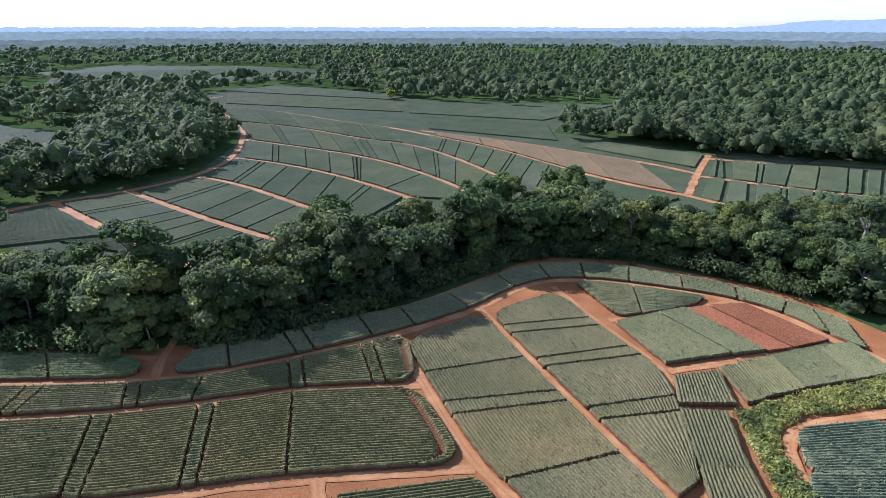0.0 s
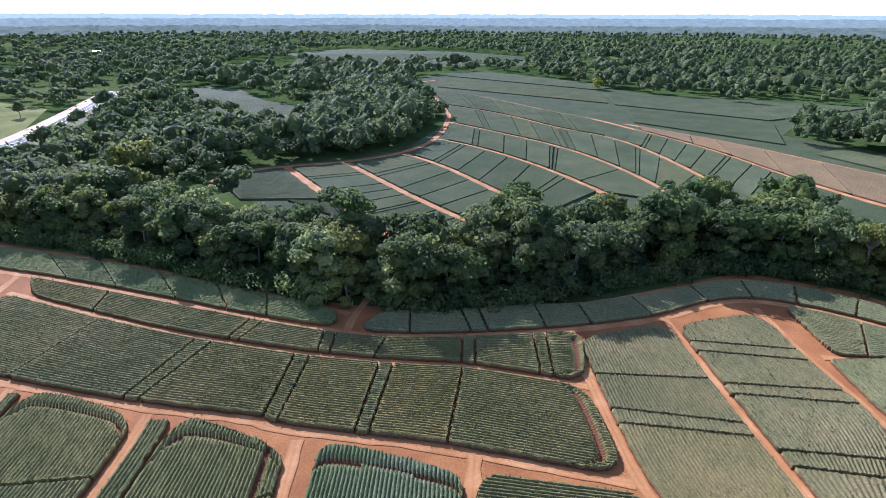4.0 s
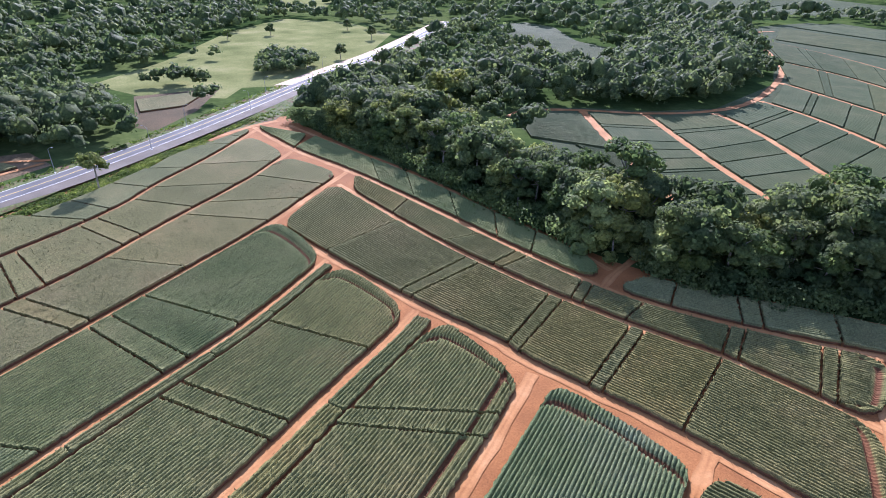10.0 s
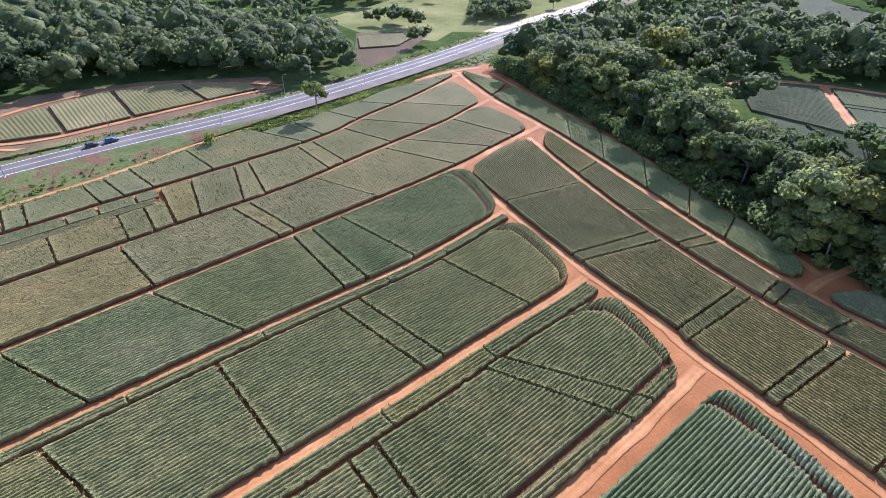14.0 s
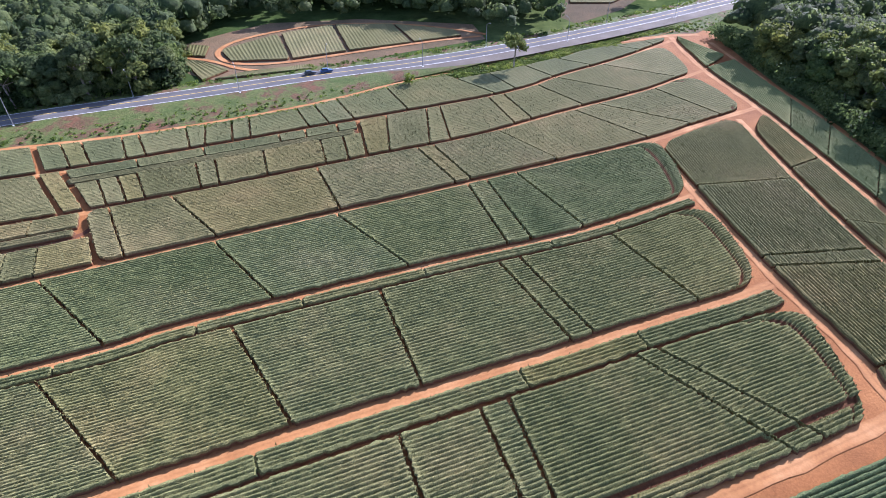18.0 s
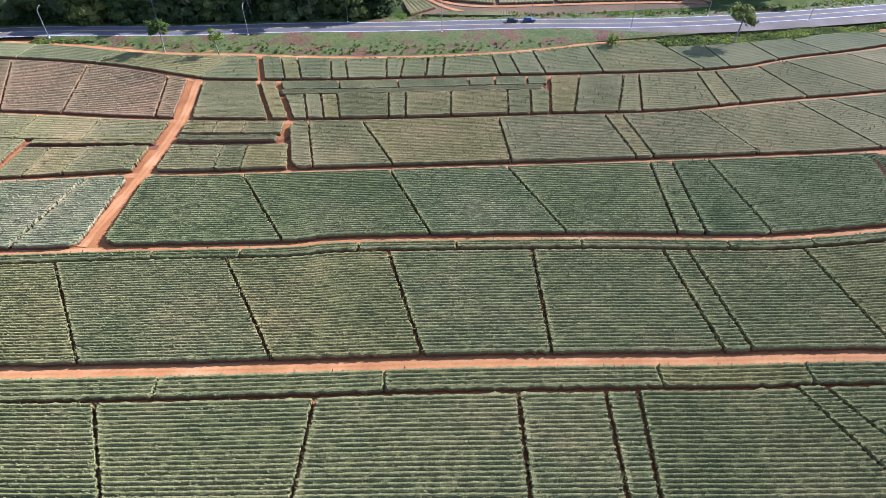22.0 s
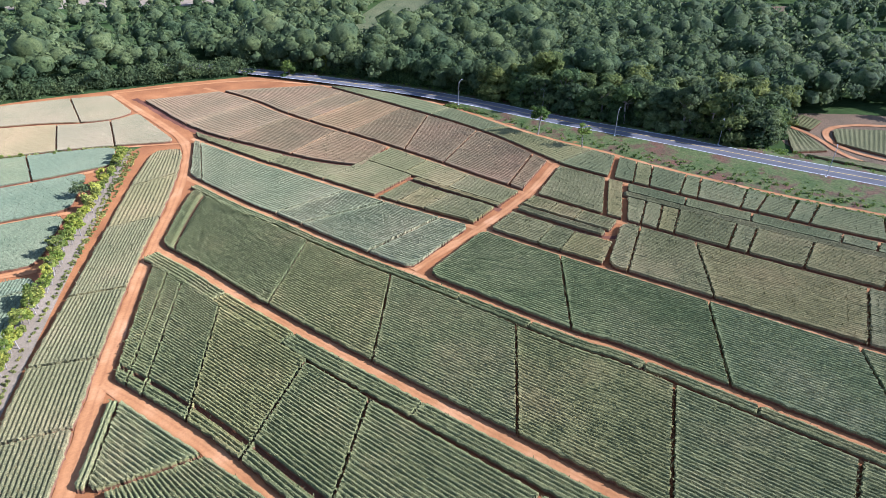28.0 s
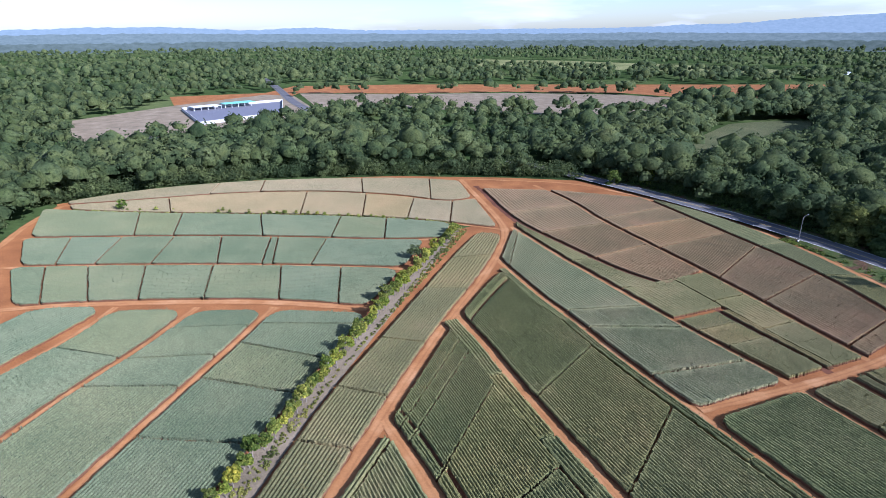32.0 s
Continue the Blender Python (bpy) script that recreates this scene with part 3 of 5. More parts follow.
TRACKS["hedge_line"] = (1.6, [(12.8, -147.5), (21.0, -125.0), (27.9, -103.3), (33.2, -87.6), (36.1, -78.6), (37.8, -71.5)])
TRACKS["bed_line"] = (0.8, [(29.6, -74.6), (25.4, -90.7), (20.1, -108.2), (7.3, -139.1), (-8.7, -181.3), (-22.6, -212.3)])
TRACKS["dry_far"] = (0.8, [(167.8, -262.6), (140.3, -285.0), (88.3, -301.4), (13.0, -303.1), (-21.7, -293.5)])
TRACKS["long_ditch"] = (2.2, [(-28.5, -284.0), (-30.4, -278.3), (-38.8, -225.0), (-53.0, -196.2), (-65.4, -170.3), (-78.0, -156.0)])
TRACKS["short_ditch"] = (1.8, [(-84.0, -142.5), (-90.9, -121.9), (-94.8, -108.3), (-97.8, -102.2), (-103.2, -88.1), (-109.5, -79.2), (-114.0, -81.5)])
TRACKS["west_loop"] = (2.3, [(-262.0, 23.1), (-271.2, 8.2), (-281.2, -18.4), (-280.2, -55.6), (-259.3, -84.7), (-240.6, -91.9), (-224.9, -82.2), (-223.2, -64.1), (-235.1, -39.1), (-252.5, -2.2), (-259.5, 20.4)])
TRACKS["west_spur"] = (2.0, [(-232.0, -101.0), (-229.1, -89.0), (-216.5, -73.1), (-217.0, -54.4)])
TRACKS["corner_track"] = (2.6, [(110.8, 101.6), (102.0, 99.7), (91.1, 97.8), (76.5, 95.0), (68.3, 91.6), (64.8, 84.5), (63.4, 75.3), (61.8, 69.7)])
TRACKS["highway"] = (9.5, [(-55.5, -339.0), (-108.0, -267.1), (-144.2, -203.4), (-161.5, -151.3), (-175.7, -123.8), (-189.3, -86.6), (-209.0, -43.2), (-226.0, 4.5), (-249.9, 49.4), (-284.3, 106.9), (-318.7, 156.9), (-357.0, 220.4), (-391.4, 281.9), (-520.7, 456.2)])
LINES = {name: Line(pts) for name, (w, pts) in TRACKS.items()}
for i, (name, (w, pts)) in enumerate(TRACKS.items()):
    if name in ("highway", "hedge_line", "bed_line", "dry_far", "long_ditch", "short_ditch"):
        continue
    tagged(new("dirt_track_" + name, ribbon("dirt_track", LINES[name], w, 0.07 + 0.004 * i, TRACK)), "packed orange dirt farm track with wheel ruts", "dirt track", kind="structure")


# ---- pineapple fields ----
RNG = np.random.default_rng(11)
FIELD_LABEL = {
    "deep": "deep green pineapple field block in straight ridged rows", "green": "olive green pineapple field block in ridged rows",
    "bright": "fresh green pineapple field block with dense leaves", "pale": "pale grey-green young pineapple field block",
    "tan": "drying tan-green pineapple field block", "rust": "sparse rusty pineapple field block with red soil showing",
    "sage": "sage green pineapple field block in low rows", "shade": "pineapple field block shaded by the forest edge",
    "olive": "yellowing olive pineapple field block with close rows", "fleck": "green pineapple field block flecked with pale leaves",
    "bare": "bare red soil furrows ready for planting",
    "blue": "blue-green pineapple field block beside the hedge", "dry": "straw-coloured harvested pineapple field block",
    "far": "distant blue-green pineapple field block on the hill"}


def blades(spots, n, style, scale):
    """Short stiff leaves standing out of the rows."""
    p = spots[RNG.integers(len(spots), size=n)] + RNG.normal(0, 1, (n, 3)) * np.array([0.16, 0.16, 0.04])
    a, e = RNG.uniform(0, 2 * math.pi, n), RNG.uniform(0.5, 1.25, n)
    d = np.stack([np.cos(a) * np.cos(e), np.sin(a) * np.cos(e), np.sin(e)], 1)
    w = np.stack([-np.sin(a), np.cos(a), np.zeros(n)], 1)
    size = scale * RNG.uniform(0.22, 0.42, n)[:, None]
    p[:, 2] -= 0.10
    v = np.stack([p - w * size * 0.25, p + w * size * 0.25, p + d * size + w * size * 0.08, p + d * size - w * size * 0.08], 1)
    return mesh_of("leaves", v.reshape(-1, 3), np.arange(4 * n).reshape(-1, 4), CROP[style])


def grid_field(pa, qa, style, rounded=(0, 0), height=1.2, name="pineapple_field", cap=(0, 0), bulge=(0, 0), flank=0):
    """A planted block between the sides pa and qa (each a function of 0..1), its rows running along them.
    cap: width of a cross bed past a ditch at either end; bulge: how far that end swells out; flank: a bed past a ditch along qa."""
    u = np.linspace(0, 1, 9)
    A, B = pa(u), qa(u)
    W = np.hypot(*(A - B).T).mean()
    L = (np.hypot(*np.diff(A, axis=0).T).sum() + np.hypot(*np.diff(B, axis=0).T).sum()) / 2
    if W < 1.0 or L < 1.0:
        return None
    mid = (A.mean(0) + B.mean(0)) / 2
    far = np.hypot(*mid)
    height = height if far < 150 else 0.95
    gap, step = (0.75, 0.7) if far < 115 else (0.76, 1.2) if far < 165 else (1.1, 1.5) if far < 230 else (1.5, 2.2) if far < 300 else (2.8, 4.5)
    rows, nu = max(2, round(W / gap)), max(3, round(L / step))
    low = (0.40 if far < 120 else 0.50) if style in ("deep", "green", "bright", "fleck", "bare") else 0.44 if style == "rust" else 0.52 if style == "pale" else 0.66
    v = np.r_[(np.arange(rows)[:, None] + np.array([0, 0.27, 0.5, 0.73])).ravel() / rows, 1.0]
    z = np.r_[np.tile([low, 0.92, 1.0, 0.92], rows), low] * height
    uu = np.tile(np.linspace(0, 1, nu + 1), (len(v), 1))
    for end, r in enumerate(rounded):
        if r:
            e = np.maximum(np.abs(v - 0.5) * W - (W / 2 - r), 0) / r
            cut = r * (1 - np.sqrt(np.maximum(1 - e * e, 0))) / L
            uu = uu + cut[:, None] * (1 - uu) if end == 0 else uu - cut[:, None] * uu
    swell = np.sqrt(np.maximum(1 - (2 * v - 1) ** 2, 0))[:, None] / L
    uu = uu + bulge[1] * swell * uu - bulge[0] * swell * (1 - uu)
    vv = np.repeat(v[:, None], nu + 1, 1)
    a, b = pa(uu.ravel()), qa(uu.ravel())
    xy = a + (b - a) * vv.ravel()[:, None]
    zz = np.repeat(z[:, None], nu + 1, 1)
    top = zz > 0.6 * height
    zz = zz + RNG.normal(0, 0.03 * height, zz.shape) * np.where(top, 1, 0.25)
    xy = xy + RNG.normal(0, 0.03, xy.shape) * np.where(top.ravel(), 1, 0.2)[:, None]
    for end, c in enumerate(cap):
        if c:
            d = (uu[:, -1:] - uu if end else uu - uu[:, :1]) * L
            zz, top = np.where((d > c) & (d < c + 1.15), 0.1, zz), top & ~((d > c) & (d < c + 1.15))
    if flank:
        d = (1 - vv) * W
        zz, top = np.where((d > flank) & (d < flank + 1.2), 0.1, zz), top & ~((d > flank) & (d < flank + 1.2))
    rim = np.zeros(zz.shape, dtype=bool)
    rim[0], rim[-1], rim[:, 0], rim[:, -1] = True, True, True, True
    xy = xy + RNG.normal(0, 0.11, xy.shape) * rim.ravel()[:, None]
    zz[0, :], zz[-1, :], zz[:, 0], zz[:, -1] = [np.abs(e) * 0.2 + 0.76 * height for e in (zz[0], zz[-1], zz[:, 0], zz[:, -1])]
    verts = np.c_[xy, zz.ravel() + 0.1]
    nr, nc = zz.shape
    i = (np.arange(nr - 1)[:, None] * nc + np.arange(nc - 1)[None, :]).ravel()
    f = np.c_[i, i + 1, i + nc + 1, i + nc]
    e1, e2 = verts[f[0, 1]] - verts[f[0, 0]], verts[f[0, 3]] - verts[f[0, 0]]
    if e1[0] * e2[1] - e1[1] * e2[0] < 0:
        f = f[:, ::-1]
    off = np.array([mid[0], mid[1], 0.0])
    ob = new(name, mesh_of(name, verts - off, f, CROP[style]))
    ob.location = off
    tagged(ob, FIELD_LABEL[style], "pineapple field", "pineapple field blocks")
    dense = 4.0 if far < 115 else 2.2 if far < 150 else 1.2 if far < 200 else 0
    if dense and style != "bare":
        part("leaves", blades(verts[top.ravel()] - off, int(dense * W * L), style, 1.0 if far < 115 else 1.4), ob)
    k = np.r_[np.arange(nc), np.arange(1, nr) * nc + nc - 1, (nr - 1) * nc + np.arange(nc - 2, -1, -1), np.arange(nr - 2, 0, -1) * nc]
    rim = verts[k] - off
    foot = rim.copy()
    foot[:, :2] *= 1 + 0.06 / max(min(W, L) / 2, 1.0)
    foot[:, 2] = 0.0
    j = np.arange(len(k))
    part("leafy_edge", mesh_of("leafy_edge", np.r_[rim, foot], np.c_[j, (j + 1) % len(k), (j + 1) % len(k) + len(k), j + len(k)], CROP[style]), ob, "leafy edge of the block above red soil")
    return ob


def strip(a, b, cuts, style, rounded=(0, 0), headland=0, span=(0, 1), ditch=0.8, margin=0.25, breaks=(), cap=(0, 0), bulge=(0, 0), flank=0):
    """Blocks between two tracks, cut by ditches at pairs of lengths along the two tracks; a headland bed runs on past the ditches, with breaks of its own."""
    if style == "far":
        paired = [cuts[0]]
        for k, ((x0, y0), (x1, y1)) in enumerate(zip(cuts[:-1], cuts[1:])):
            paired += [((x0 + x1) / 2, (y0 + y1) / 2)] if k % 2 else [(x0 + (x1 - x0) * q, y0 + (y1 - y0) * q) for q in (0.45, 0.55)]
            paired.append((x1, y1))
        cuts = paired
    A, B = LINES[a], LINES[b]
    wa, wb = TRACKS[a][0] / 2 + margin, TRACKS[b][0] / 2 + margin

    def side(line, other, s0, s1, w, so):
        m = line.normal((s0 + s1) / 2)
        sign = 1 if np.dot(other.at(so) - line.at((s0 + s1) / 2), m) > 0 else -1
        return lambda u: line.at(s0 + (s1 - s0) * u) + line.normal(s0 + (s1 - s0) * u) * (w * sign)

    if headland:
        stops = [cuts[0][0], *breaks, cuts[-1][0]]
        for s0, s1 in zip(stops[:-1], stops[1:]):
            so = np.interp((s0 + s1) / 2, [c[0] for c in cuts], [c[1] for c in cuts])
            grid_field(side(A, B, s0 + 0.3, s1 - 0.3, wa, so), side(A, B, s0 + 0.3, s1 - 0.3, wa + headland - 1.2, so), style, (0.6, 0.6), name="pineapple_headland")
    for i, ((a0, b0), (a1, b1)) in enumerate(zip(cuts[:-1], cuts[1:])):
        g = ditch / 2
        pa = side(A, B, a0 + g, a1 - g, wa, (b0 + b1) / 2)
        qa = side(B, A, b0 + g, b1 - g, wb, (a0 + a1) / 2)
        first, last = i == 0, i == len(cuts) - 2
        W = np.hypot(*(pa(np.linspace(0, 1, 9)) - qa(np.linspace(0, 1, 9))).T).mean()
        v0, v1 = (headland / W if headland else span[0]), span[1]
        grid_field(lambda x, p=pa, q=qa: p(x) + (q(x) - p(x)) * v0, lambda x, p=pa, q=qa: p(x) + (q(x) - p(x)) * v1, style, (rounded[0] if first else 0, rounded[1] if last else 0),
                   cap=(cap[0] if first else 0, cap[1] if last else 0), bulge=(bulge[0] if first else 0, bulge[1] if last else 0), flank=flank)


def lone_block(corners, style, r=0, grow=0.3, **extra):
    """A block with four corners of its own: two along its first row, two along its last."""
    p = [np.array(c) for c in corners]
    mid = sum(p) / 4
    p = [c + (c - mid) / np.hypot(*(c - mid)) * grow for c in p]
    grid_field(lambda u: p[0] + (p[1] - p[0]) * np.asarray(u)[..., None], lambda u: p[2] + (p[3] - p[2]) * np.asarray(u)[..., None], style, (r, r), **extra)


strip("track_four", "track_five", [(10.5, 2.0), (62.1, 43.5), (89.0, 73.7), (121.8, 104.6), (154.1, 129.2), (183.4, 150.6), (209.1, 179.1), (214.0, 183.9), (237.0, 207.8), (264.4, 223.0)], "deep", rounded=(1.5, 5), headland=3.3, breaks=(49.0, 108.4, 125.6, 148.8, 168.5, 193.7, 223.2, 240.3), cap=(4.2, 2.6), bulge=(1.0, 3.0))
strip("track_three", "track_four", [(4.0, 1.5), (8.0, 8.5), (78.7, 44.5), (93.2, 55.1), (111.5, 79.5), (121.2, 93.0)], "pale", rounded=(2, 2), ditch=1.1)
strip("track_three", "track_four", [(125.2, 97.0), (147.3, 133.0), (181.6, 163.1), (209.5, 191.2), (244.2, 214.2), (249.6, 220.0), (258.5, 233.8), (303.4, 265.4)], "bright", rounded=(3, 4), cap=(0, 3.6), bulge=(0, 3.5))
strip("track_two", "track_three", [(122.0, 67.0), (139.5, 84.0), (157.2, 102.0), (176.2, 120.8)], "tan", span=(0, 0.40), ditch=0.5)
strip("track_two", "track_three", [(145.0, 89.5), (176.0, 120.6)], "olive", span=(0.42, 0.48))
strip("track_two", "track_three", [(122.0, 67.0), (143.0, 87.5)], "tan", span=(0.42, 1), ditch=0.5)
strip("track_two", "track_three", [(145.0, 89.5), (152.0, 96.0), (161.1, 105.0), (176.2, 120.8)], "tan", span=(0.56, 1), ditch=0.5)
strip("track_two", "track_three", [(181.2, 126.0), (189.2, 134.5), (197.0, 142.0), (207.0, 153.0)], "tan", span=(0, 0.26), ditch=0.5)
strip("track_two", "track_three", [(181.4, 126.2), (206.4, 152.0)], "olive", span=(0.32, 0.42))
strip("track_two", "track_three", [(181.4, 126.2), (193.5, 140.0), (199.4, 146.2), (208.0, 157.2)], "tan", span=(0.54, 1), ditch=0.5)
strip("track_two", "track_three", [(208.1, 158.1), (213.3, 163.3), (227.4, 182.3), (264.3, 211.0), (293.4, 241.9), (298.3, 246.3), (320.2, 273.1), (350.5, 305.3), (360.8, 324.3), (387.3, 337.9), (406.5, 348.5)], "tan", rounded=(3, 5), bulge=(0, 3.0), cap=(0, 2.2))
strip("track_one", "track_two", [(4.4, 13.6), (20.9, 62.0), (37.7, 76.0), (57.5, 98.0), (73.0, 126.5), (99.3, 144.5), (129.0, 171.0), (136.2, 176.2)], "rust", ditch=1.0)
strip("track_one", "track_two", [(141.2, 181.2), (157.3, 202.0)], "tan")
strip("track_one", "track_two", [(158.0, 202.8), (163.0, 207.4)], "tan")
strip("track_one", "track_two", [(164.3, 208.6), (181.8, 222.2), (199.5, 238.0), (221.1, 257.2), (229.1, 264.3), (239.0, 273.1), (245.3, 278.7)], "sage", span=(0, 0.22))
strip("track_one", "track_two", [(163.5, 208.1), (243.8, 277.4)], "olive", span=(0.25, 0.37))
strip("track_one", "track_two", [(164.3, 208.6), (171.0, 212.5), (175.9, 217.0), (180.9, 221.4), (196.9, 234.6), (202.1, 239.2), (215.9, 251.5), (232.7, 267.5), (239.9, 273.9), (246.2, 279.0)], "tan", span=(0.4, 1))
strip("track_one", "track_two", [(246.2, 279.4), (255.3, 286.0), (269.2, 298.3), (273.9, 305.0), (292.2, 328.1), (298.2, 334.9), (313.4, 356.1), (324.5, 377.8), (348.8, 403.4), (383.0, 412.5)], "tan", rounded=(0, 5), bulge=(0, 4.0))
strip("highway_track", "track_one", [(9.3, 9.5), (73.6, 72.8), (105.4, 100.1), (142.2, 139.4), (151.3, 157.3)], "sage", rounded=(3, 0))
strip("highway_track", "track_one", [(152.6, 158.9), (159.1, 165.2), (164.6, 170.1), (175.5, 179.3), (180.0, 184.3), (193.3, 196.1), (199.1, 200.3), (206.9, 208.1), (212.2, 213.3), (227.4, 230.9), (233.3, 237.2), (241.5, 245.3), (260.9, 263.6), (285.8, 296.0)], "sage")
strip("highway_track", "track_one", [(285.8, 296.0), (301.0, 305.1), (316.7, 324.3), (330.5, 344.8)], "sage", span=(0.27, 1))
strip("highway_track", "track_one", [(330.5, 344.8), (363.1, 375.5), (382.0, 386.0), (396.0, 394.5)], "sage", span=(0.33, 1), rounded=(0, 2))
strip("track_five", "track_six", [(4.5, 1.0), (11.0, 4.5), (17.0, 9.0), (32.1, 20.7), (61.9, 34.4), (77.5, 53.1), (113.1, 74.7), (144.1, 106.4), (157.8, 119.0), (163.1, 123.0), (185.5, 160.3), (189.6, 166.7), (223.0, 176.5)], "deep", rounded=(1, 5), headland=5.0, breaks=(33.0, 56.0, 88.0, 123.2, 166.9, 190.8), cap=(0, 2.8), bulge=(0, 3.5), flank=2.6)
strip("estate_main", "block_track", [(83.9, 8.6), (115.6, 33.2), (150.0, 59.0), (164.5, 77.5), (168.3, 80.6), (185.8, 101.5), (188.8, 104.7), (201.6, 115.7), (220.2, 136.2), (223.4, 139.2), (238.0, 154.2), (241.2, 157.1), (249.2, 163.4)], "green", rounded=(4, 5), cap=(0, 1.4), bulge=(0, 1.5))
strip("block_track", "middle_track", [(1.5, 3.8), (39.4, 27.4), (70.4, 57.7), (75.0, 61.3), (97.1, 89.1), (100.9, 92.6), (117.6, 108.9), (120.8, 111.7), (136.9, 126.9), (163.6, 158.6)], "green", rounded=(5, 5), bulge=(2.0, 1.0), cap=(0, 2.0))
lone_block([(-255.0, 106.8), (-229.6, 117.0), (-249.0, 105.2), (-216.4, 104.6)], "shade", 1.2, grow=0.1)
strip("belt_track", "estate_main", [(24.6, 40.5), (65.4, 94.8), (87.0, 114.7), (111.8, 136.4), (134.4, 153.9), (152.6, 166.9), (177.7, 187.1)], "shade", rounded=(0, 5))
strip("belt_track_east", "estate_main", [(0.0, 193.3), (7.5, 207.2), (21.1, 222.7), (25.8, 227.1), (41.7, 242.3), (53.8, 254.6), (70.3, 272.8), (91.2, 293.1), (109.1, 306.4), (124.4, 317.3), (140.7, 330.6), (157.0, 346.4), (172.9, 361.1), (187.8, 372.8), (194.7, 385.5), (203.5, 394.9)], "sage", rounded=(3, 0))
strip("valley_track", "east_track", [(3.2, 3.4), (18.9, 28.0), (30.9, 42.7), (35.5, 46.6), (56.2, 63.8), (63.0, 77.7)], "olive", rounded=(6, 0))
strip("east_track", "plot_track", [(4.0, 4.0), (12.3, 22.5), (16.8, 27.2), (29.7, 38.6), (33.5, 43.2), (50.3, 60.6), (54.5, 66.0), (76.4, 86.0)], "olive", rounded=(6, 0))
strip("estate_main", "plot_high", [(312.9, 2.9), (331.9, 10.6), (353.0, 29.6)], "sage", rounded=(3, 3))
strip("track_two", "long_ditch", [(13.0, 8.0), (39.3, 50.0), (67.4, 78.0), (94.0, 108.0), (120.4, 136.5)], "rust")
strip("long_ditch", "track_three", [(62.0, 2.0), (107.5, 42.0), (137.0, 66.5)], "tan")
strip("dry_edge", "orchard_five", [(0.0, 2.1), (46.9, 42.1), (66.2, 57.4), (101.1, 92.5), (136.6, 119.7), (156.5, 140.6), (184.5, 164.4)], "blue", rounded=(4, 4))
strip("orchard_five", "orchard_four", [(1.1, 13.0), (19.3, 24.7), (38.8, 37.9), (58.9, 57.1), (77.3, 79.8), (96.7, 95.3), (99.6, 98.9), (118.6, 112.5), (156.2, 144.5)], "blue", rounded=(4, 4))
strip("orchard_four", "orchard_cross", [(11.2, 10.7), (22.8, 18.1), (37.0, 31.3), (56.5, 45.8), (79.4, 65.1), (102.8, 87.6), (123.3, 105.7), (143.9, 115.1)], "blue", rounded=(4, 5))
strip("orchard_one", "orchard_two", [(2.9, 2.9), (23.8, 29.5), (42.1, 60.9)], "blue", rounded=(5, 0))
strip("orchard_two", "orchard_three", [(2.9, 2.9), (13.6, 12.6), (29.5, 28.2), (41.8, 41.7), (69.4, 79.0)], "blue", rounded=(5, 0))
strip("orchard_three", "hedge_line", [(2.9, 4.3), (11.3, 11.2), (21.6, 29.3), (37.8, 44.0), (58.6, 60.9), (79.0, 78.9)], "blue", rounded=(5, 0))
strip("bed_line", "hedge_road", [(0.2, 0.6), (16.8, 17.2), (35.5, 34.6), (58.3, 58.4), (90.1, 92.9), (116.9, 123.3), (146.0, 145.8)], "olive", rounded=(0, 4))
strip("dry_far", "dry_track", [(3.4, 2.3), (72.5, 63.3), (95.3, 87.3), (146.2, 138.2), (183.0, 173.9), (199.1, 195.9)], "dry", rounded=(4, 4))
strip("dry_track", "dry_edge", [(3.5, 12.9), (45.5, 59.8), (110.9, 117.9), (141.1, 145.4), (166.3, 165.2), (184.8, 183.7), (195.9, 204.3)], "dry", rounded=(2, 3))
strip("far_one", "far_two", [(6.5, 5.2), (53.0, 49.2), (78.9, 70.2), (109.2, 96.5), (128.8, 121.1)], "far", ditch=1.2)
strip("far_two", "far_three", [(7.4, 5.5), (60.1, 48.8), (92.5, 86.2), (121.1, 124.7)], "far", ditch=1.2)
strip("far_three", "far_four", [(5.5, 5.3), (48.8, 45.7), (91.0, 86.4), (124.7, 141.5)], "far", ditch=1.2)
strip("far_four", "far_five", [(5.3, 6.5), (55.9, 60.7), (96.4, 102.4), (101.4, 110.2), (145.7, 226.9)], "far", ditch=1.2)
strip("far_five", "far_six", [(6.5, 7.2), (71.4, 89.7), (107.6, 138.6), (120.9, 152.9), (162.1, 196.1), (194.7, 247.8), (226.9, 325.0)], "far", ditch=1.2)
strip("far_six", "far_seven", [(7.2, 17.3), (75.4, 117.0), (132.4, 187.6), (182.5, 253.5)], "far", ditch=1.2)
strip("far_six", "far_seven", [(202.1, 301.5), (238.9, 334.5), (272.8, 368.7), (310.3, 407.7), (340.6, 436.9)], "far", ditch=1.2)
strip("far_seven", "far_eight", [(304.6, 13.3), (351.7, 53.3), (385.5, 72.5), (425.4, 105.1), (464.5, 139.7), (499.9, 173.6)], "rust", ditch=1.2)
strip("far_nine", "far_ten", [(4.9, 4.3), (26.5, 23.5), (29.8, 27.4), (53.1, 52.2), (75.2, 75.3)], "far", rounded=(5, 0), headland=0, ditch=1.2)
strip("far_ten", "far_top", [(3.4, 2.8), (11.3, 7.9), (15.4, 12.5), (40.1, 44.0), (66.2, 72.5), (79.8, 88.8)], "far", ditch=1.2)
lone_block([(-49.4, 70.6), (-37.3, 36.0), (-22.6, 72.2), (-15.8, 50.0)], "fleck", 2.5, cap=(2.6, 0), bulge=(2.0, 0))
lone_block([(-18.6, 75.0), (6.2, 79.2), (-19.0, 59.3), (11.7, 66.6)], "green", 3)
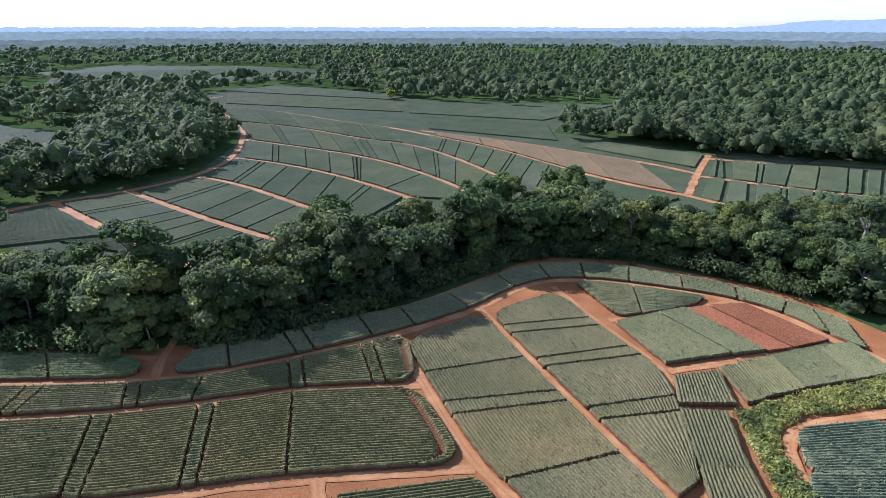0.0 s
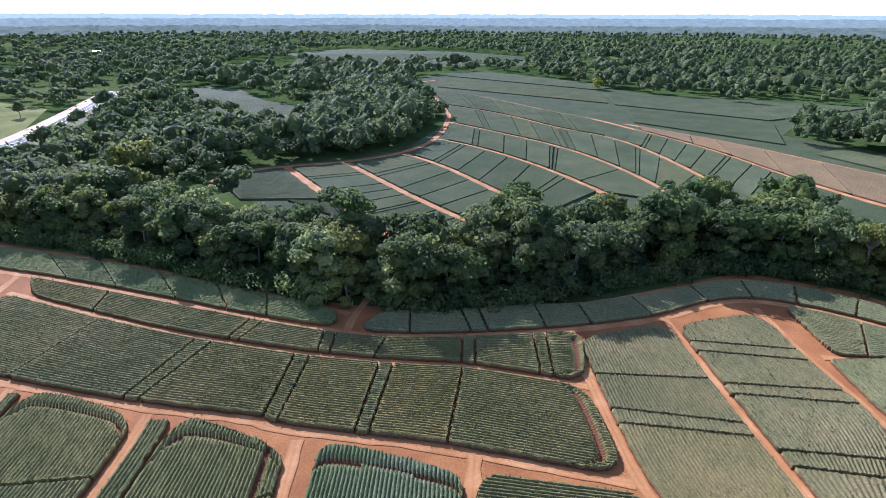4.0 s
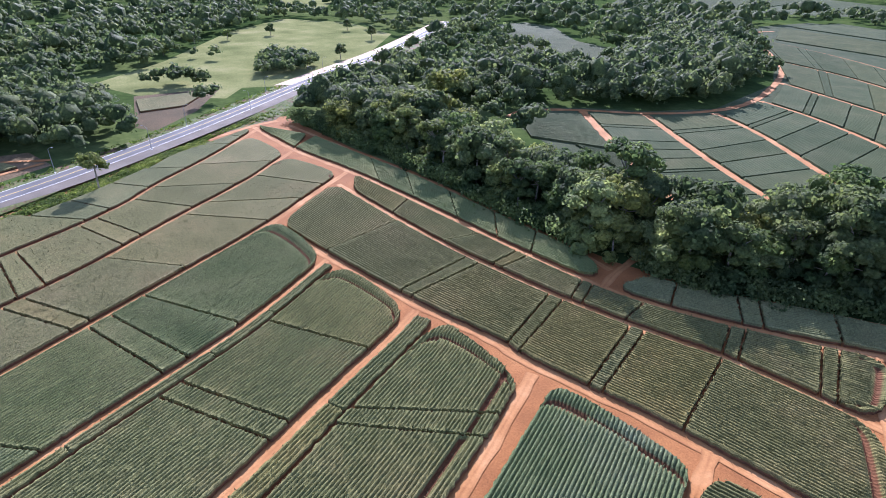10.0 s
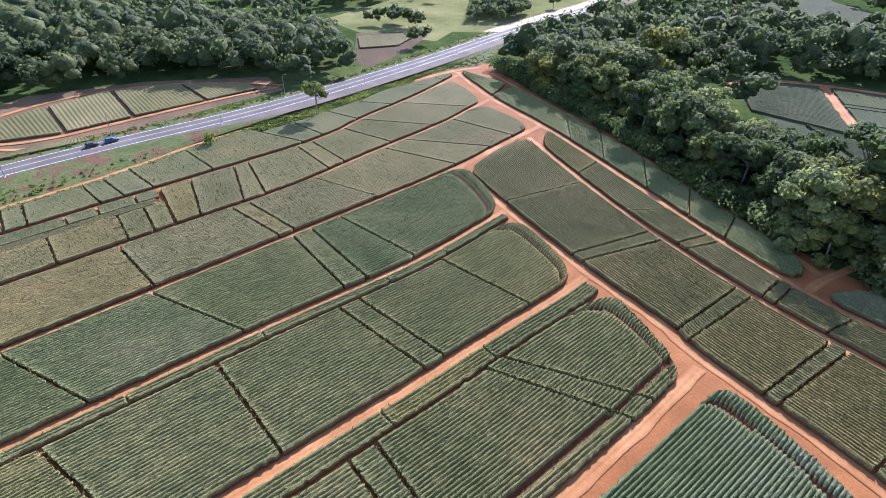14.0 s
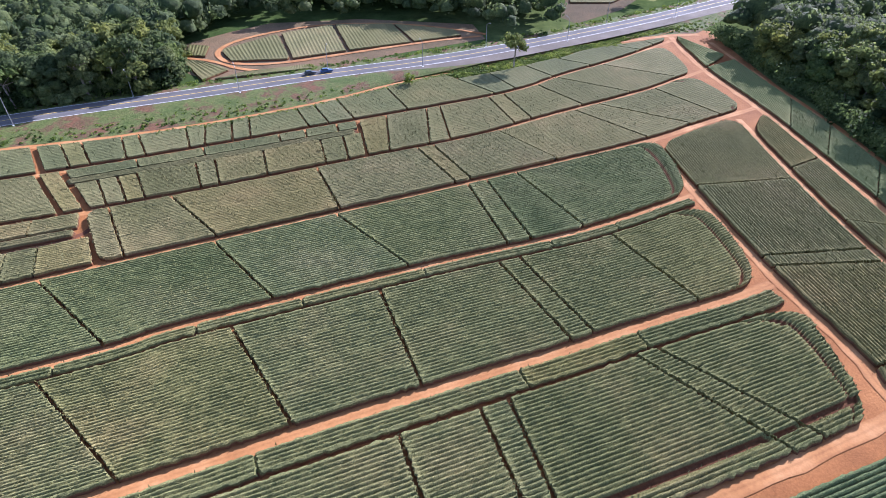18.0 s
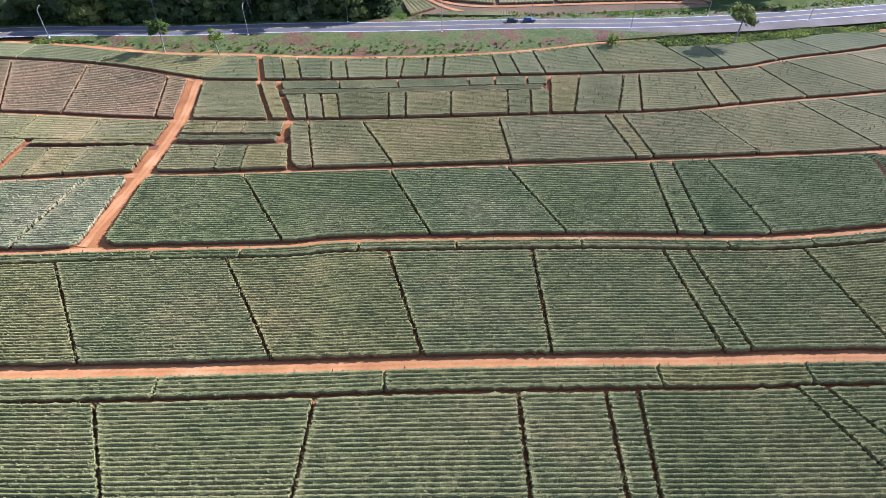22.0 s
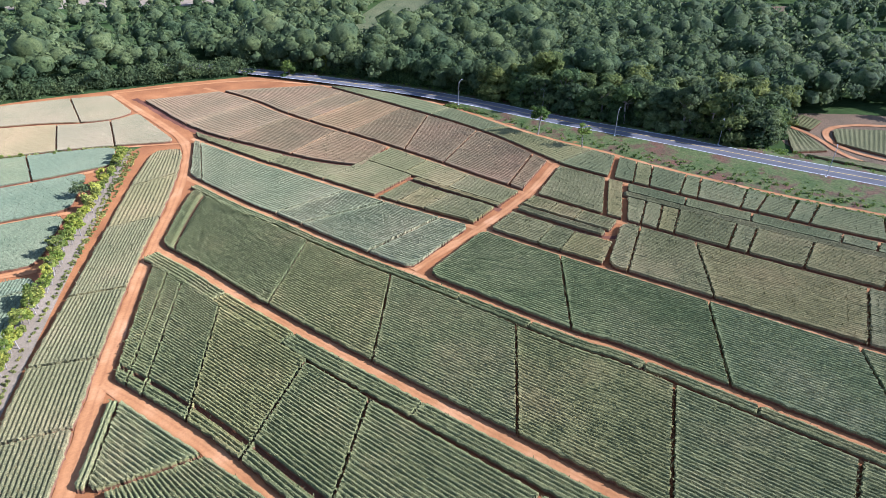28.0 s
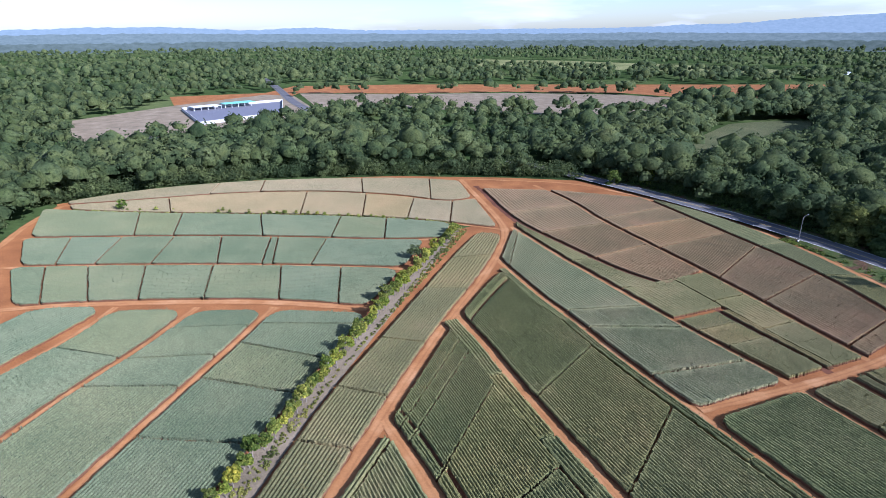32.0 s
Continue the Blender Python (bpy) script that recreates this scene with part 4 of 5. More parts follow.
lone_block([(6.2, -89.4), (-2.0, -70.8), (12.6, -74.6), (11.9, -72.9)], "deep", 0)
lone_block([(8.0, -90.6), (14.6, -75.2), (7.0, -89.9), (13.4, -74.6)], "deep", 0)
lone_block([(91.2, -151.6), (104.0, -112.8), (111.4, -151.2), (119.8, -125.3)], "blue", 6)
lone_block([(47.8, 135.7), (53.4, 117.4), (59.5, 140.5), (69.7, 121.2)], "sage", 0, grow=1.1)
lone_block([(61.3, 141.2), (71.2, 121.5), (68.9, 143.6), (78.9, 122.8)], "sage", 0, grow=1.1)
lone_block([(70.1, 143.9), (80.0, 123.0), (75.9, 145.0), (86.2, 124.1)], "bare", 0, grow=1.1)
lone_block([(77.6, 146.0), (87.7, 124.7), (87.4, 146.4), (98.0, 128.0)], "bare", 0, grow=1.1)
lone_block([(53.4, 109.7), (51.0, 101.3), (63.2, 111.9), (61.2, 101.4)], "olive", 0, grow=1.1)
lone_block([(49.8, 97.5), (47.3, 82.9), (58.1, 96.6), (55.0, 82.2)], "olive", 0, grow=1.1)
lone_block([(47.1, 81.0), (44.9, 70.2), (54.8, 81.0), (53.7, 70.2)], "olive", 0, grow=1.1)
lone_block([(65.2, 113.1), (65.3, 101.9), (68.5, 114.3), (68.9, 103.3)], "olive", 0, grow=1.1)
lone_block([(70.3, 115.2), (69.5, 103.5), (79.2, 118.2), (79.3, 106.7)], "sage", 0, grow=1.1)
lone_block([(80.5, 118.7), (80.4, 106.9), (92.1, 122.5), (92.9, 110.2)], "sage", 0, grow=1.1)
lone_block([(93.8, 123.1), (94.3, 110.6), (102.8, 125.0), (104.3, 113.4)], "sage", 0, grow=1.1)
lone_block([(70.7, 91.9), (88.9, 94.7), (66.6, 80.6), (87.0, 80.6)], "blue", 4, grow=1.1)
lone_block([(66.3, 79.3), (86.9, 79.3), (59.8, 66.4), (82.8, 66.4)], "blue", 0, grow=1.1)
lone_block([(-193.2, 216.2), (-173.9, 242.5), (-163.3, 193.4), (-130.9, 206.2)], "far", 0)
lone_block([(-142.6, 199.0), (-123.5, 202.6), (-109.3, 186.1), (-82.6, 169.2)], "far", 0)
lone_block([(-10.7, 453.7), (80.5, 403.7), (-19.8, 520.8), (85.2, 479.5)], "far", 0)
lone_block([(-226.7, 613.2), (-38.5, 550.0), (-261.5, 711.5), (-57.1, 628.7)], "far", 0)
lone_block([(-31.1, 542.4), (85.8, 498.0), (-51.0, 628.7), (178.4, 601.4)], "far", 0)
lone_block([(-255.7, 731.0), (-58.9, 649.2), (-236.3, 812.1), (-35.8, 688.5)], "far", 0)
lone_block([(93.0, 379.4), (143.6, 320.5), (109.4, 399.5), (162.5, 354.4)], "far", 0)
lone_block([(170.9, 351.1), (212.6, 332.3), (176.3, 363.1), (225.9, 343.1)], "far", 0)
lone_block([(215.1, 330.8), (268.5, 310.0), (228.3, 341.6), (284.7, 322.3)], "far", 0)
lone_block([(-545.8, 809.8), (-367.4, 827.7), (-673.1, 1035.7), (-398.3, 1154.8)], "far", 0)
lone_block([(-293.6, 922.2), (-221.3, 1040.0), (-392.7, 1171.3), (-153.7, 1125.8)], "far", 0)
lone_block([(-351.1, 368.2), (-302.7, 356.0), (-425.5, 455.6), (-390.7, 465.1)], "far", 0)
lone_block([(-293.3, 351.4), (-243.4, 338.5), (-380.5, 460.1), (-296.0, 440.1)], "far", 0)
lone_block([(-240.5, -88.0), (-227.0, -80.5), (-262.0, -70.0), (-229.0, -58.0)], "tan", 2)
lone_block([(-263.0, -68.0), (-230.0, -56.5), (-276.5, -48.0), (-239.0, -37.0)], "tan", 0)
lone_block([(-277.0, -46.0), (-240.0, -35.0), (-277.5, -20.0), (-250.0, -10.5)], "tan", 0)
lone_block([(-277.0, -18.0), (-251.0, -8.5), (-267.5, 8.5), (-259.5, 11.5)], "tan", 0)
lone_block([(-247.5, -104.0), (-234.0, -100.5), (-245.5, -95.5), (-233.0, -93.0)], "green", 0)
lone_block([(-228.0, -100.5), (-206.0, -85.0), (-226.0, -91.5), (-216.5, -79.0)], "tan", 0)
lone_block([(-214.0, -71.0), (-206.5, -80.5), (-221.5, -49.5), (-217.5, -47.0)], "tan", 0)
lone_block([(-344.3, 77.3), (-343.1, 115.9), (-316.9, 71.7), (-316.4, 93.2)], "tan", 0)
lone_block([(-2.6, -69.2), (-8.8, -55.2), (11.0, -71.2), (10.0, -60.0)], "deep", 0)
lone_block([(-418.2, -489.8), (-588.4, -494.1), (-572.2, -627.7), (-775.5, -636.5)], "far", 0)
lone_block([(71.1, 308.1), (110.2, 257.2), (58.6, 263.8), (92.4, 243.7)], "far", 0)
lone_block([(34.5, 291.9), (55.8, 263.8), (25.5, 258.0), (43.9, 240.2)], "far", 0)

# ---- highway ----
def highway():
    line = LINES["highway"]
    thing = new("highway", ribbon("highway", line, TRACKS["highway"][0], 1.2, ASPHALT, 6.0, 0.0))
    tagged(thing, "worn grey asphalt highway with pale edge lines", "highway", kind="structure")


highway()

# ---- trees ----
def crown_quads(rng, n, clumps, size, core=None, ragged=0.35):
    """Leaf sprays laid over the upper sides of several lumpy leaf domes (x, y, z, radius)."""
    c = np.array(clumps)
    pick = rng.choice(len(c), n, p=c[:, 3] ** 2 / (c[:, 3] ** 2).sum())
    d = rng.normal(size=(n, 3))
    d[:, 2] = np.abs(d[:, 2]) * np.where(rng.uniform(size=n) < 0.8, 1, -0.6)
    d /= np.linalg.norm(d, axis=1)[:, None]
    p = c[pick, :3] + d * (c[pick, 3] * rng.uniform(0.82, 1.10, n))[:, None] * np.array([1, 1, 0.78])
    nrm = d + rng.normal(0, ragged, (n, 3))
    nrm /= np.linalg.norm(nrm, axis=1)[:, None]
    t = np.cross(nrm, rng.normal(size=(n, 3)))
    t /= np.linalg.norm(t, axis=1)[:, None]
    b = np.cross(nrm, t)
    sz = size * rng.uniform(0.6, 1.3, n)[:, None]
    v = np.stack([p - t * sz - b * sz * 0.6, p + t * sz * 0.9 - b * sz * 0.7, p + t * sz + b * sz * 0.7, p - t * sz * 0.8 + b * sz * 0.6], 1)
    v += rng.normal(0, 0.12, v.shape) * size
    v, f = [v.reshape(-1, 3)], [np.arange(4 * n).reshape(-1, 4)]
    if core:
        m, k = core
        for x, y, z, r in clumps:
            e = np.linspace(-0.5, 1.45, m + 1)[:, None]
            a = np.linspace(0, 2 * math.pi, k + 1)[None, :-1] + rng.uniform(0, 1)
            q = r * rng.uniform(0.56, 0.92, (m + 1, k))
            w = np.stack([x + q * np.cos(e) * np.cos(a), y + q * np.cos(e) * np.sin(a), z + q * 0.78 * np.sin(e)], -1).reshape(-1, 3)
            i, j = [g.ravel() for g in np.meshgrid(np.arange(m), np.arange(k), indexing="ij")]
            f.append(np.stack([i * k + j, i * k + (j + 1) % k, (i + 1) * k + (j + 1) % k, (i + 1) * k + j], 1) + sum(len(o) for o in v))
            v.append(w)
    return np.concatenate(v), np.concatenate(f)


def make_tree(seed, h, r, n, size, leaf, low=0.3):
    rng = np.random.default_rng(seed)
    root = new("tree")
    bm = bmesh.new()
    bend = Vector((rng.normal(0, 0.5), rng.normal(0, 0.5), h * 0.55))
    tube(bm, (0, 0, -0.3), bend, 0.022 * h, 0.014 * h)
    clumps = [(bend.x, bend.y, h * 0.72, r * 0.52)]
    turn = rng.uniform(0, 6.28)
    for i in range(8):
        a, q = turn + 0.8 * i + rng.uniform(-0.35, 0.35), rng.uniform(0.42, 0.72)
        clumps.append((math.cos(a) * q * r, math.sin(a) * q * r, h * rng.uniform(0.52, 0.78), r * rng.uniform(0.26, 0.42)))
        tube(bm, bend * 0.85, clumps[-1][:3], 0.008 * h, 0.003 * h, 5)
    for i in range(int(rng.integers(11, 15))):
        a, q = rng.uniform(0, 6.28), rng.uniform(0.4, 0.85)
        z = h * rng.uniform(low, max(low + 0.05, 0.5))
        cr = r * rng.uniform(0.26, 0.42)
        clumps.append((math.cos(a) * q * r, math.sin(a) * q * r, max(z, cr * 0.6), cr))
    part("trunk", bm_mesh("trunk", bm, BARK), root, "pale bark trunk with spreading limbs")
    v, f = crown_quads(rng, n, clumps, size, (4, 8) if r > 3 else None)
    part("crown", mesh_of("crown", v, f, leaf), root)
    return root


FOREST = [make_tree(40 + i, h, r, 1250, 0.38, LEAF, low) for i, (h, r, low) in enumerate(((15, 6.2, 0.04), (19, 6.8, 0.08), (12, 5.6, 0.02), (17, 7.4, 0.08), (21, 5.6, 0.06), (10, 4.8, 0.02), (14, 7.6, 0.04), (18, 5.0, 0.12)))]
for t in FOREST:
    tagged(t, "tall broadleaf rainforest tree with a dense dark green crown", "tree", "forest trees")
FAR_V, FAR_F, FAR_N = [], [], [0]


def inside(pts, p):
    x, y = p[:, 0], p[:, 1]
    k = np.zeros(len(p), dtype=bool)
    q = np.array(pts)
    for (x0, y0), (x1, y1) in zip(q, np.roll(q, -1, 0)):
        k ^= ((y0 > y) != (y1 > y)) & (x < (x1 - x0) * (y - y0) / (y1 - y0 + 1e-12) + x0)
    return k


def far_crowns(p, h, rng):
    """Woods too far off to count, as clumps of leaf sprays."""
    d = np.hypot(p[0], p[1])
    n = 104 if d < 330 else 34 if d < 600 else 8 if d < 1200 else 2
    r = h * rng.uniform(0.32, 0.54) * (1.0 if d < 330 else 1.2 if d < 600 else 1.6)
    cl = [(p[0], p[1], h * 0.66, r * 0.78)]
    for _ in range(3):
        a = rng.uniform(0, 6.28)
        cl.append((p[0] + math.cos(a) * r * 0.7, p[1] + math.sin(a) * r * 0.7, h * rng.uniform(0.35, 0.66), r * rng.uniform(0.4, 0.6)))
    v, f = crown_quads(rng, n, cl if d < 330 else cl[:3] if d < 600 else cl[:2] if d < 1200 else cl[:1], {104: 0.55, 34: 0.9, 8: 1.3, 2: 2.0}[n], {104: (3, 6), 34: (2, 5), 8: (2, 4), 2: (2, 4)}[n])
    FAR_V.append(v)
    FAR_F.append(f + FAR_N[0])
    FAR_N[0] += len(v)


def scatter(pts, gap, rng):
    q = np.array(pts)
    lo, hi = q.min(0), q.max(0)
    gx, gy = np.meshgrid(np.arange(lo[0], hi[0], gap), np.arange(lo[1], hi[1], gap))
    p = np.c_[gx.ravel(), gy.ravel()] + rng.uniform(-0.42, 0.42, (gx.size, 2)) * gap
    return p[inside(pts, p)]


PLANTS, WOODS = [], []


def wood(pts, heights, density):
    """Marks the places of a wood's trees inside its outline."""
    rng = np.random.default_rng(len(pts) * 7 + int(abs(pts[0][0])))
    WOODS.append(pts)
    for q in scatter(pts, 7.4 / math.sqrt(density), rng):
        PLANTS.append((q[0], q[1], rng.uniform(*heights) * (1.3 if rng.uniform() < 0.12 else 1.0)))


wood([(-368.8, 153.2), (-379.9, 160.1), (-414.9, 190.9), (-388.8, 207.5), (-373.1, 204.6), (-350.6, 172.4)], (8, 13), 1.0)
wood([(-382.2, 82.0), (-381.0, 87.6), (-379.6, 111.5), (-342.3, 128.6), (-340.0, 136.7)], (8, 13), 1.0)
wood([(-459.9, 144.4), (-467.7, 153.8), (-439.0, 164.7), (-439.4, 166.3)], (8, 13), 1.0)
wood([(-256.0, 118.0), (-244.6, 118.5), (-189.0, 124.9), (-142.7, 123.1), (-103.9, 120.0), (-76.8, 121.8), (-65.9, 126.9), (-67.7, 146.4), (-89.7, 157.2), (-109.6, 156.4), (-141.2, 154.8), (-190.0, 170.6), (-247.1, 170.9), (-254.6, 147.3)], (14, 22), 1.0)
wood([(-65.8, 127.8), (-53.8, 131.0), (-42.0, 131.0), (-21.7, 146.2), (3.0, 168.1), (26.8, 183.6), (52.8, 185.2), (65.5, 215.4), (49.6, 225.1), (25.7, 216.4), (9.9, 207.9), (-17.1, 196.4), (-27.7, 183.6), (-53.6, 165.2), (-68.5, 148.4)], (14, 24), 1.0)
wood([(52.8, 185.2), (80.5, 180.1), (102.2, 166.1), (115.4, 150.0), (127.5, 131.8), (178.1, 198.9), (174.7, 214.9), (149.4, 216.9), (125.8, 214.6), (98.3, 202.7), (79.6, 210.2), (63.1, 222.5)], (11, 19), 1.3)
wood([(-214.4, 226.0), (-183.1, 260.4), (-157.4, 277.9), (-138.2, 315.7), (-168.9, 431.7), (-149.8, 385.5), (-243.1, 565.7), (-304.6, 548.6), (-223.7, 345.2), (-185.6, 257.4), (-267.8, 277.8), (-258.6, 223.1), (-233.2, 182.9), (-233.0, 210.5)], (12, 20), 1.0)
wood([(82.5, 414.7), (141.0, 387.3), (179.9, 347.8), (251.7, 318.0), (272.5, 292.5), (356.1, 397.1), (324.2, 423.9), (244.5, 489.1), (167.1, 470.6), (109.8, 422.9)], (12, 20), 1.0)
wood([(-327.6, -108.6), (-293.9, -39.9), (-285.2, -15.5), (-280.4, 12.5), (-279.6, 31.2), (-270.2, 56.8), (-241.1, 52.0), (-303.9, 51.7), (-370.7, 12.4), (-390.6, -39.6), (-473.6, -136.3)], (12, 20), 1.0)
wood([(-200.1, -91.2), (-195.7, -98.4), (-174.9, -146.5), (-153.4, -199.3), (-158.0, -188.2), (-136.8, -232.6), (-152.7, -215.5), (-134.7, -241.8), (-120.4, -268.0), (-113.3, -279.5), (-91.9, -294.2), (-46.8, -299.8), (-0.5, -309.2), (156.2, -204.6), (167.6, -151.4), (272.6, -271.7), (216.2, -302.3), (157.0, -369.7), (101.0, -436.5), (42.6, -361.7), (-52.8, -334.5), (-100.9, -393.5), (-250.3, -497.6), (-522.1, -637.2), (-601.5, -629.6), (-349.9, -120.0), (-251.0, -79.3), (-241.4, -105.7)], (12, 20), 1.0)


FEET = {"belt_edge": Line([(-256.0, 124.5), (-204.1, 126.2), (-159.2, 128.0), (-115.4, 123.4), (-82.8, 122.0)]),
        "ridge_edge": Line([(174.0, -260.0), (143.0, -289.0), (90.0, -309.0), (13.0, -314.5), (-49.0, -307.0), (-84.0, -299.0)]),
        "belt_edge_east": Line([(-64.0, 124.5), (-50.2, 127.2), (-24.0, 142.6), (1.7, 165.0), (29.5, 186.4), (62.0, 185.0), (92.0, 169.0), (108.0, 152.0)])}


def undergrowth(name, foot, seed, low, high, spread):
    """Shrubs and low branches massed along the foot of a wood."""
    r = np.random.default_rng(seed)
    V, F, n = [], [], 0
    for q in np.arange(0, foot.length, 0.6):
        c, hh = foot.at(q) + r.normal(0, spread, 2), r.uniform(low, high)
        v, f = crown_quads(r, int(24 + 8 * hh), [(c[0], c[1], hh * 0.55, hh * 0.5), (c[0] + 0.8, c[1] + 0.4, hh * 0.3, hh * 0.4)], 0.36)
        V.append(v)
        F.append(f + n)
        n += len(v)
    tagged(new(name, mesh_of(name, np.concatenate(V), np.concatenate(F), LEAF)), "dense green undergrowth along the forest edge", "undergrowth", kind="stuff")


for i, (name, foot) in enumerate(FEET.items()):
    undergrowth(name, foot, 37 + i, 3.0 if i == 1 else 2.5, 10.0 if i == 1 else 7.5, 2.4 if i == 1 else 1.5)

# the nearest trees one by one, the others joined
ROADWAY = LINES["highway"].at(np.linspace(0, LINES["highway"].length, 200))
rng = np.random.default_rng(17)
roadside = LINES["highway"]
left = 1 if roadside.normal(roadside.length * 0.4)[0] < 0 else -1
for s in np.arange(20, roadside.length * 0.25, 4.5):
    q = roadside.at(s) + roadside.normal(s) * left * rng.uniform(9.5, 15)
    PLANTS.append((q[0], q[1], rng.uniform(11, 18)))
spots = np.array([q[:2] for q in PLANTS])
bad = np.zeros(len(spots), dtype=bool)
for name, pts in AREA.items():
    if name != "far_estate":
        bad |= inside(pts, spots)
for q in ROADWAY:
    bad |= np.hypot(*(spots - q).T) < 9
for foot in FEET.values():
    for q in foot.at(np.arange(0, foot.length, 2.0)):
        bad |= np.hypot(*(spots - q).T) < 4.2
PLANTS = [q for q, b in zip(PLANTS, bad) if not b]
PLANTS.sort(key=lambda q: q[0] ** 2 + q[1] ** 2)
NEAR_V, NEAR_F, NEAR_N = [], [], [0]
rng = np.random.default_rng(21)
PROTO, QUADS, HEIGHTS = [], [], (15, 19, 12, 17, 21, 10, 14, 18)
for t in FOREST:
    me = next(o for o in t.children if o.name.startswith("crown")).data
    v = np.empty(len(me.vertices) * 3)
    me.vertices.foreach_get("co", v)
    PROTO.append(v.reshape(-1, 3))
    k = np.empty(len(me.loops), dtype=np.int32)
    me.loops.foreach_get("vertex_index", k)
    QUADS.append(k.reshape(-1, 4))
for i, (x, y, h) in enumerate(PLANTS):
    turn, w = rng.uniform(0, 6.28), int(rng.integers(len(FOREST)))
    k = h / (17.0 if HEIGHTS[w] > 13 else 14.0)
    if i < 300:
        copy_thing(FOREST[w], Matrix.Translation((x, y, 0)) @ Matrix.Rotation(turn, 4, "Z") @ Matrix.Diagonal((k, k, k * rng.uniform(0.9, 1.1), 1)))
    elif math.hypot(x, y) < 255:
        c, s = math.cos(turn), math.sin(turn)
        v = PROTO[w] * k @ np.array([[c, s, 0], [-s, c, 0], [0, 0, 1]]) + np.array([x, y, 0])
        NEAR_V.append(v)
        NEAR_F.append(QUADS[w] + NEAR_N[0])
        NEAR_N[0] += len(v)
    else:
        far_crowns((x, y), h, rng)
tagged(new("rainforest", mesh_of("rainforest", np.concatenate(NEAR_V), np.concatenate(NEAR_F), LEAF)), "dense dark green rainforest along the field edges", "forest", kind="stuff")

# the wooded plain out to the horizon, with clearings


def open_land(p):
    k = np.zeros(len(p), dtype=bool)
    for pts in (*AREA.values(), *WOODS, *PASTURE.values()):
        k |= inside(pts, p)
    for q in ROADWAY:
        k |= np.hypot(p[:, 0] - q[0], p[:, 1] - q[1]) < 22
    return k


for inner, outer, gap in ((240, 420, 10.8), (420, 800, 15.0), (800, 1500, 21.5), (1500, 2480, 33.0)):
    n = int(math.pi * (outer ** 2 - inner ** 2) / gap ** 2)
    r, a = np.sqrt(rng.uniform(inner ** 2, outer ** 2, n)), rng.uniform(0, 2 * math.pi, n)
    p = np.c_[np.cos(a) * r, np.sin(a) * r]
    keep = ~open_land(p) & ((np.degrees(np.arctan2(-p[:, 0], p[:, 1])) % 360 < 235) | (np.degrees(np.arctan2(-p[:, 0], p[:, 1])) % 360 > 312))
    for q in p[keep]:
        if noise.noise(Vector((q[0] * 0.006, q[1] * 0.006, 3.0))) + 0.5 * noise.noise(Vector((q[0] * 0.02, q[1] * 0.02, 8.0))) > -0.5:
            far_crowns(q, rng.uniform(10, 17) * (1.35 if rng.uniform() < 0.15 else 1.0), rng)
tagged(new("distant_woods", mesh_of("distant_woods", np.concatenate(FAR_V), np.concatenate(FAR_F), LEAF)), "wooded plain of dark green rainforest crowns", "woods", kind="stuff")
for t in FOREST:
    for o in (*t.children, t):
        bpy.data.objects.remove(o)


# ---- lofted land: banks and verges ----
def loft(name, fa, fb, za, zb, n, m, material, rough, rng):
    """A rough slope between two plan lines, each a function of 0..1."""
    u = np.linspace(0, 1, n + 1)
    a, b = fa(u), fb(u)
    v = []
    for k in np.linspace(0, 1, m + 1):
        bump = rng.normal(0, rough, n + 1) * (0 < k < 1)
        e = k * k * (3 - 2 * k)
        v.append(np.c_[a + (b - a) * k, za + (zb - za) * e + bump])
    v = np.concatenate(v)
    i = (np.arange(m)[:, None] * (n + 1) + np.arange(n)[None, :]).ravel()
    f = np.c_[i, i + 1, i + n + 2, i + n + 1]
    e1, e2 = v[f[0, 1]] - v[f[0, 0]], v[f[0, 3]] - v[f[0, 0]]
    if e1[0] * e2[1] - e1[1] * e2[0] < 0:
        f = f[:, ::-1]
    return mesh_of(name, v, f, material, smooth=True)


def bank_material():
    k = Mat("weedy_bank", 0.95, 0.1)
    c = k.ramp(k.noise(0.10, 5, 0.7), (0.36, (0.05, 0.075, 0.02)), (0.50, (0.085, 0.10, 0.032)), (0.56, (0.09, 0.06, 0.033)), (0.68, (0.135, 0.062, 0.036)))
    k.color(k.mix(c, k.ramp(k.noise(1.4, 4, 0.7), (0.3, (0.5, 0.5, 0.5)), (0.7, (1.3, 1.3, 1.25))), 1.0, "MULTIPLY")).bump(k.noise(2.0, 4), 0.8, 0.3)
    return k.m


BANK = bank_material()
# flat ribbons; the gully's shade is in their dark colour, not in depth
for name, w in (("long_ditch", 2.4), ("short_ditch", 1.8)):
    tagged(new("gully_" + name, ribbon("gully", LINES[name], w, 0.065, SHADED_DITCH, 2.0, 0.2)), "drainage gully of damp soil between two field strips, darkened for shade", "ditch", kind="structure")
HW, HT = LINES["highway"], LINES["highway_track"]


def along(line, s0, s1, off):
    return lambda u: line.at(s0 + (s1 - s0) * u) + line.normal(s0 + (s1 - s0) * u) * off


def nearest(line, p):
    d = np.hypot(*(line.p - np.array(p)).T)
    return line.s[int(d.argmin())]


rng = np.random.default_rng(5)
hw0, hw1 = nearest(HW, (-146.5, -206.7)), nearest(HW, (-323.9, 159.5))
side = 1 if np.dot(HT.at(HT.length / 2) - HW.at((hw0 + hw1) / 2), HW.normal((hw0 + hw1) / 2)) > 0 else -1
half = TRACKS["highway"][0] / 2


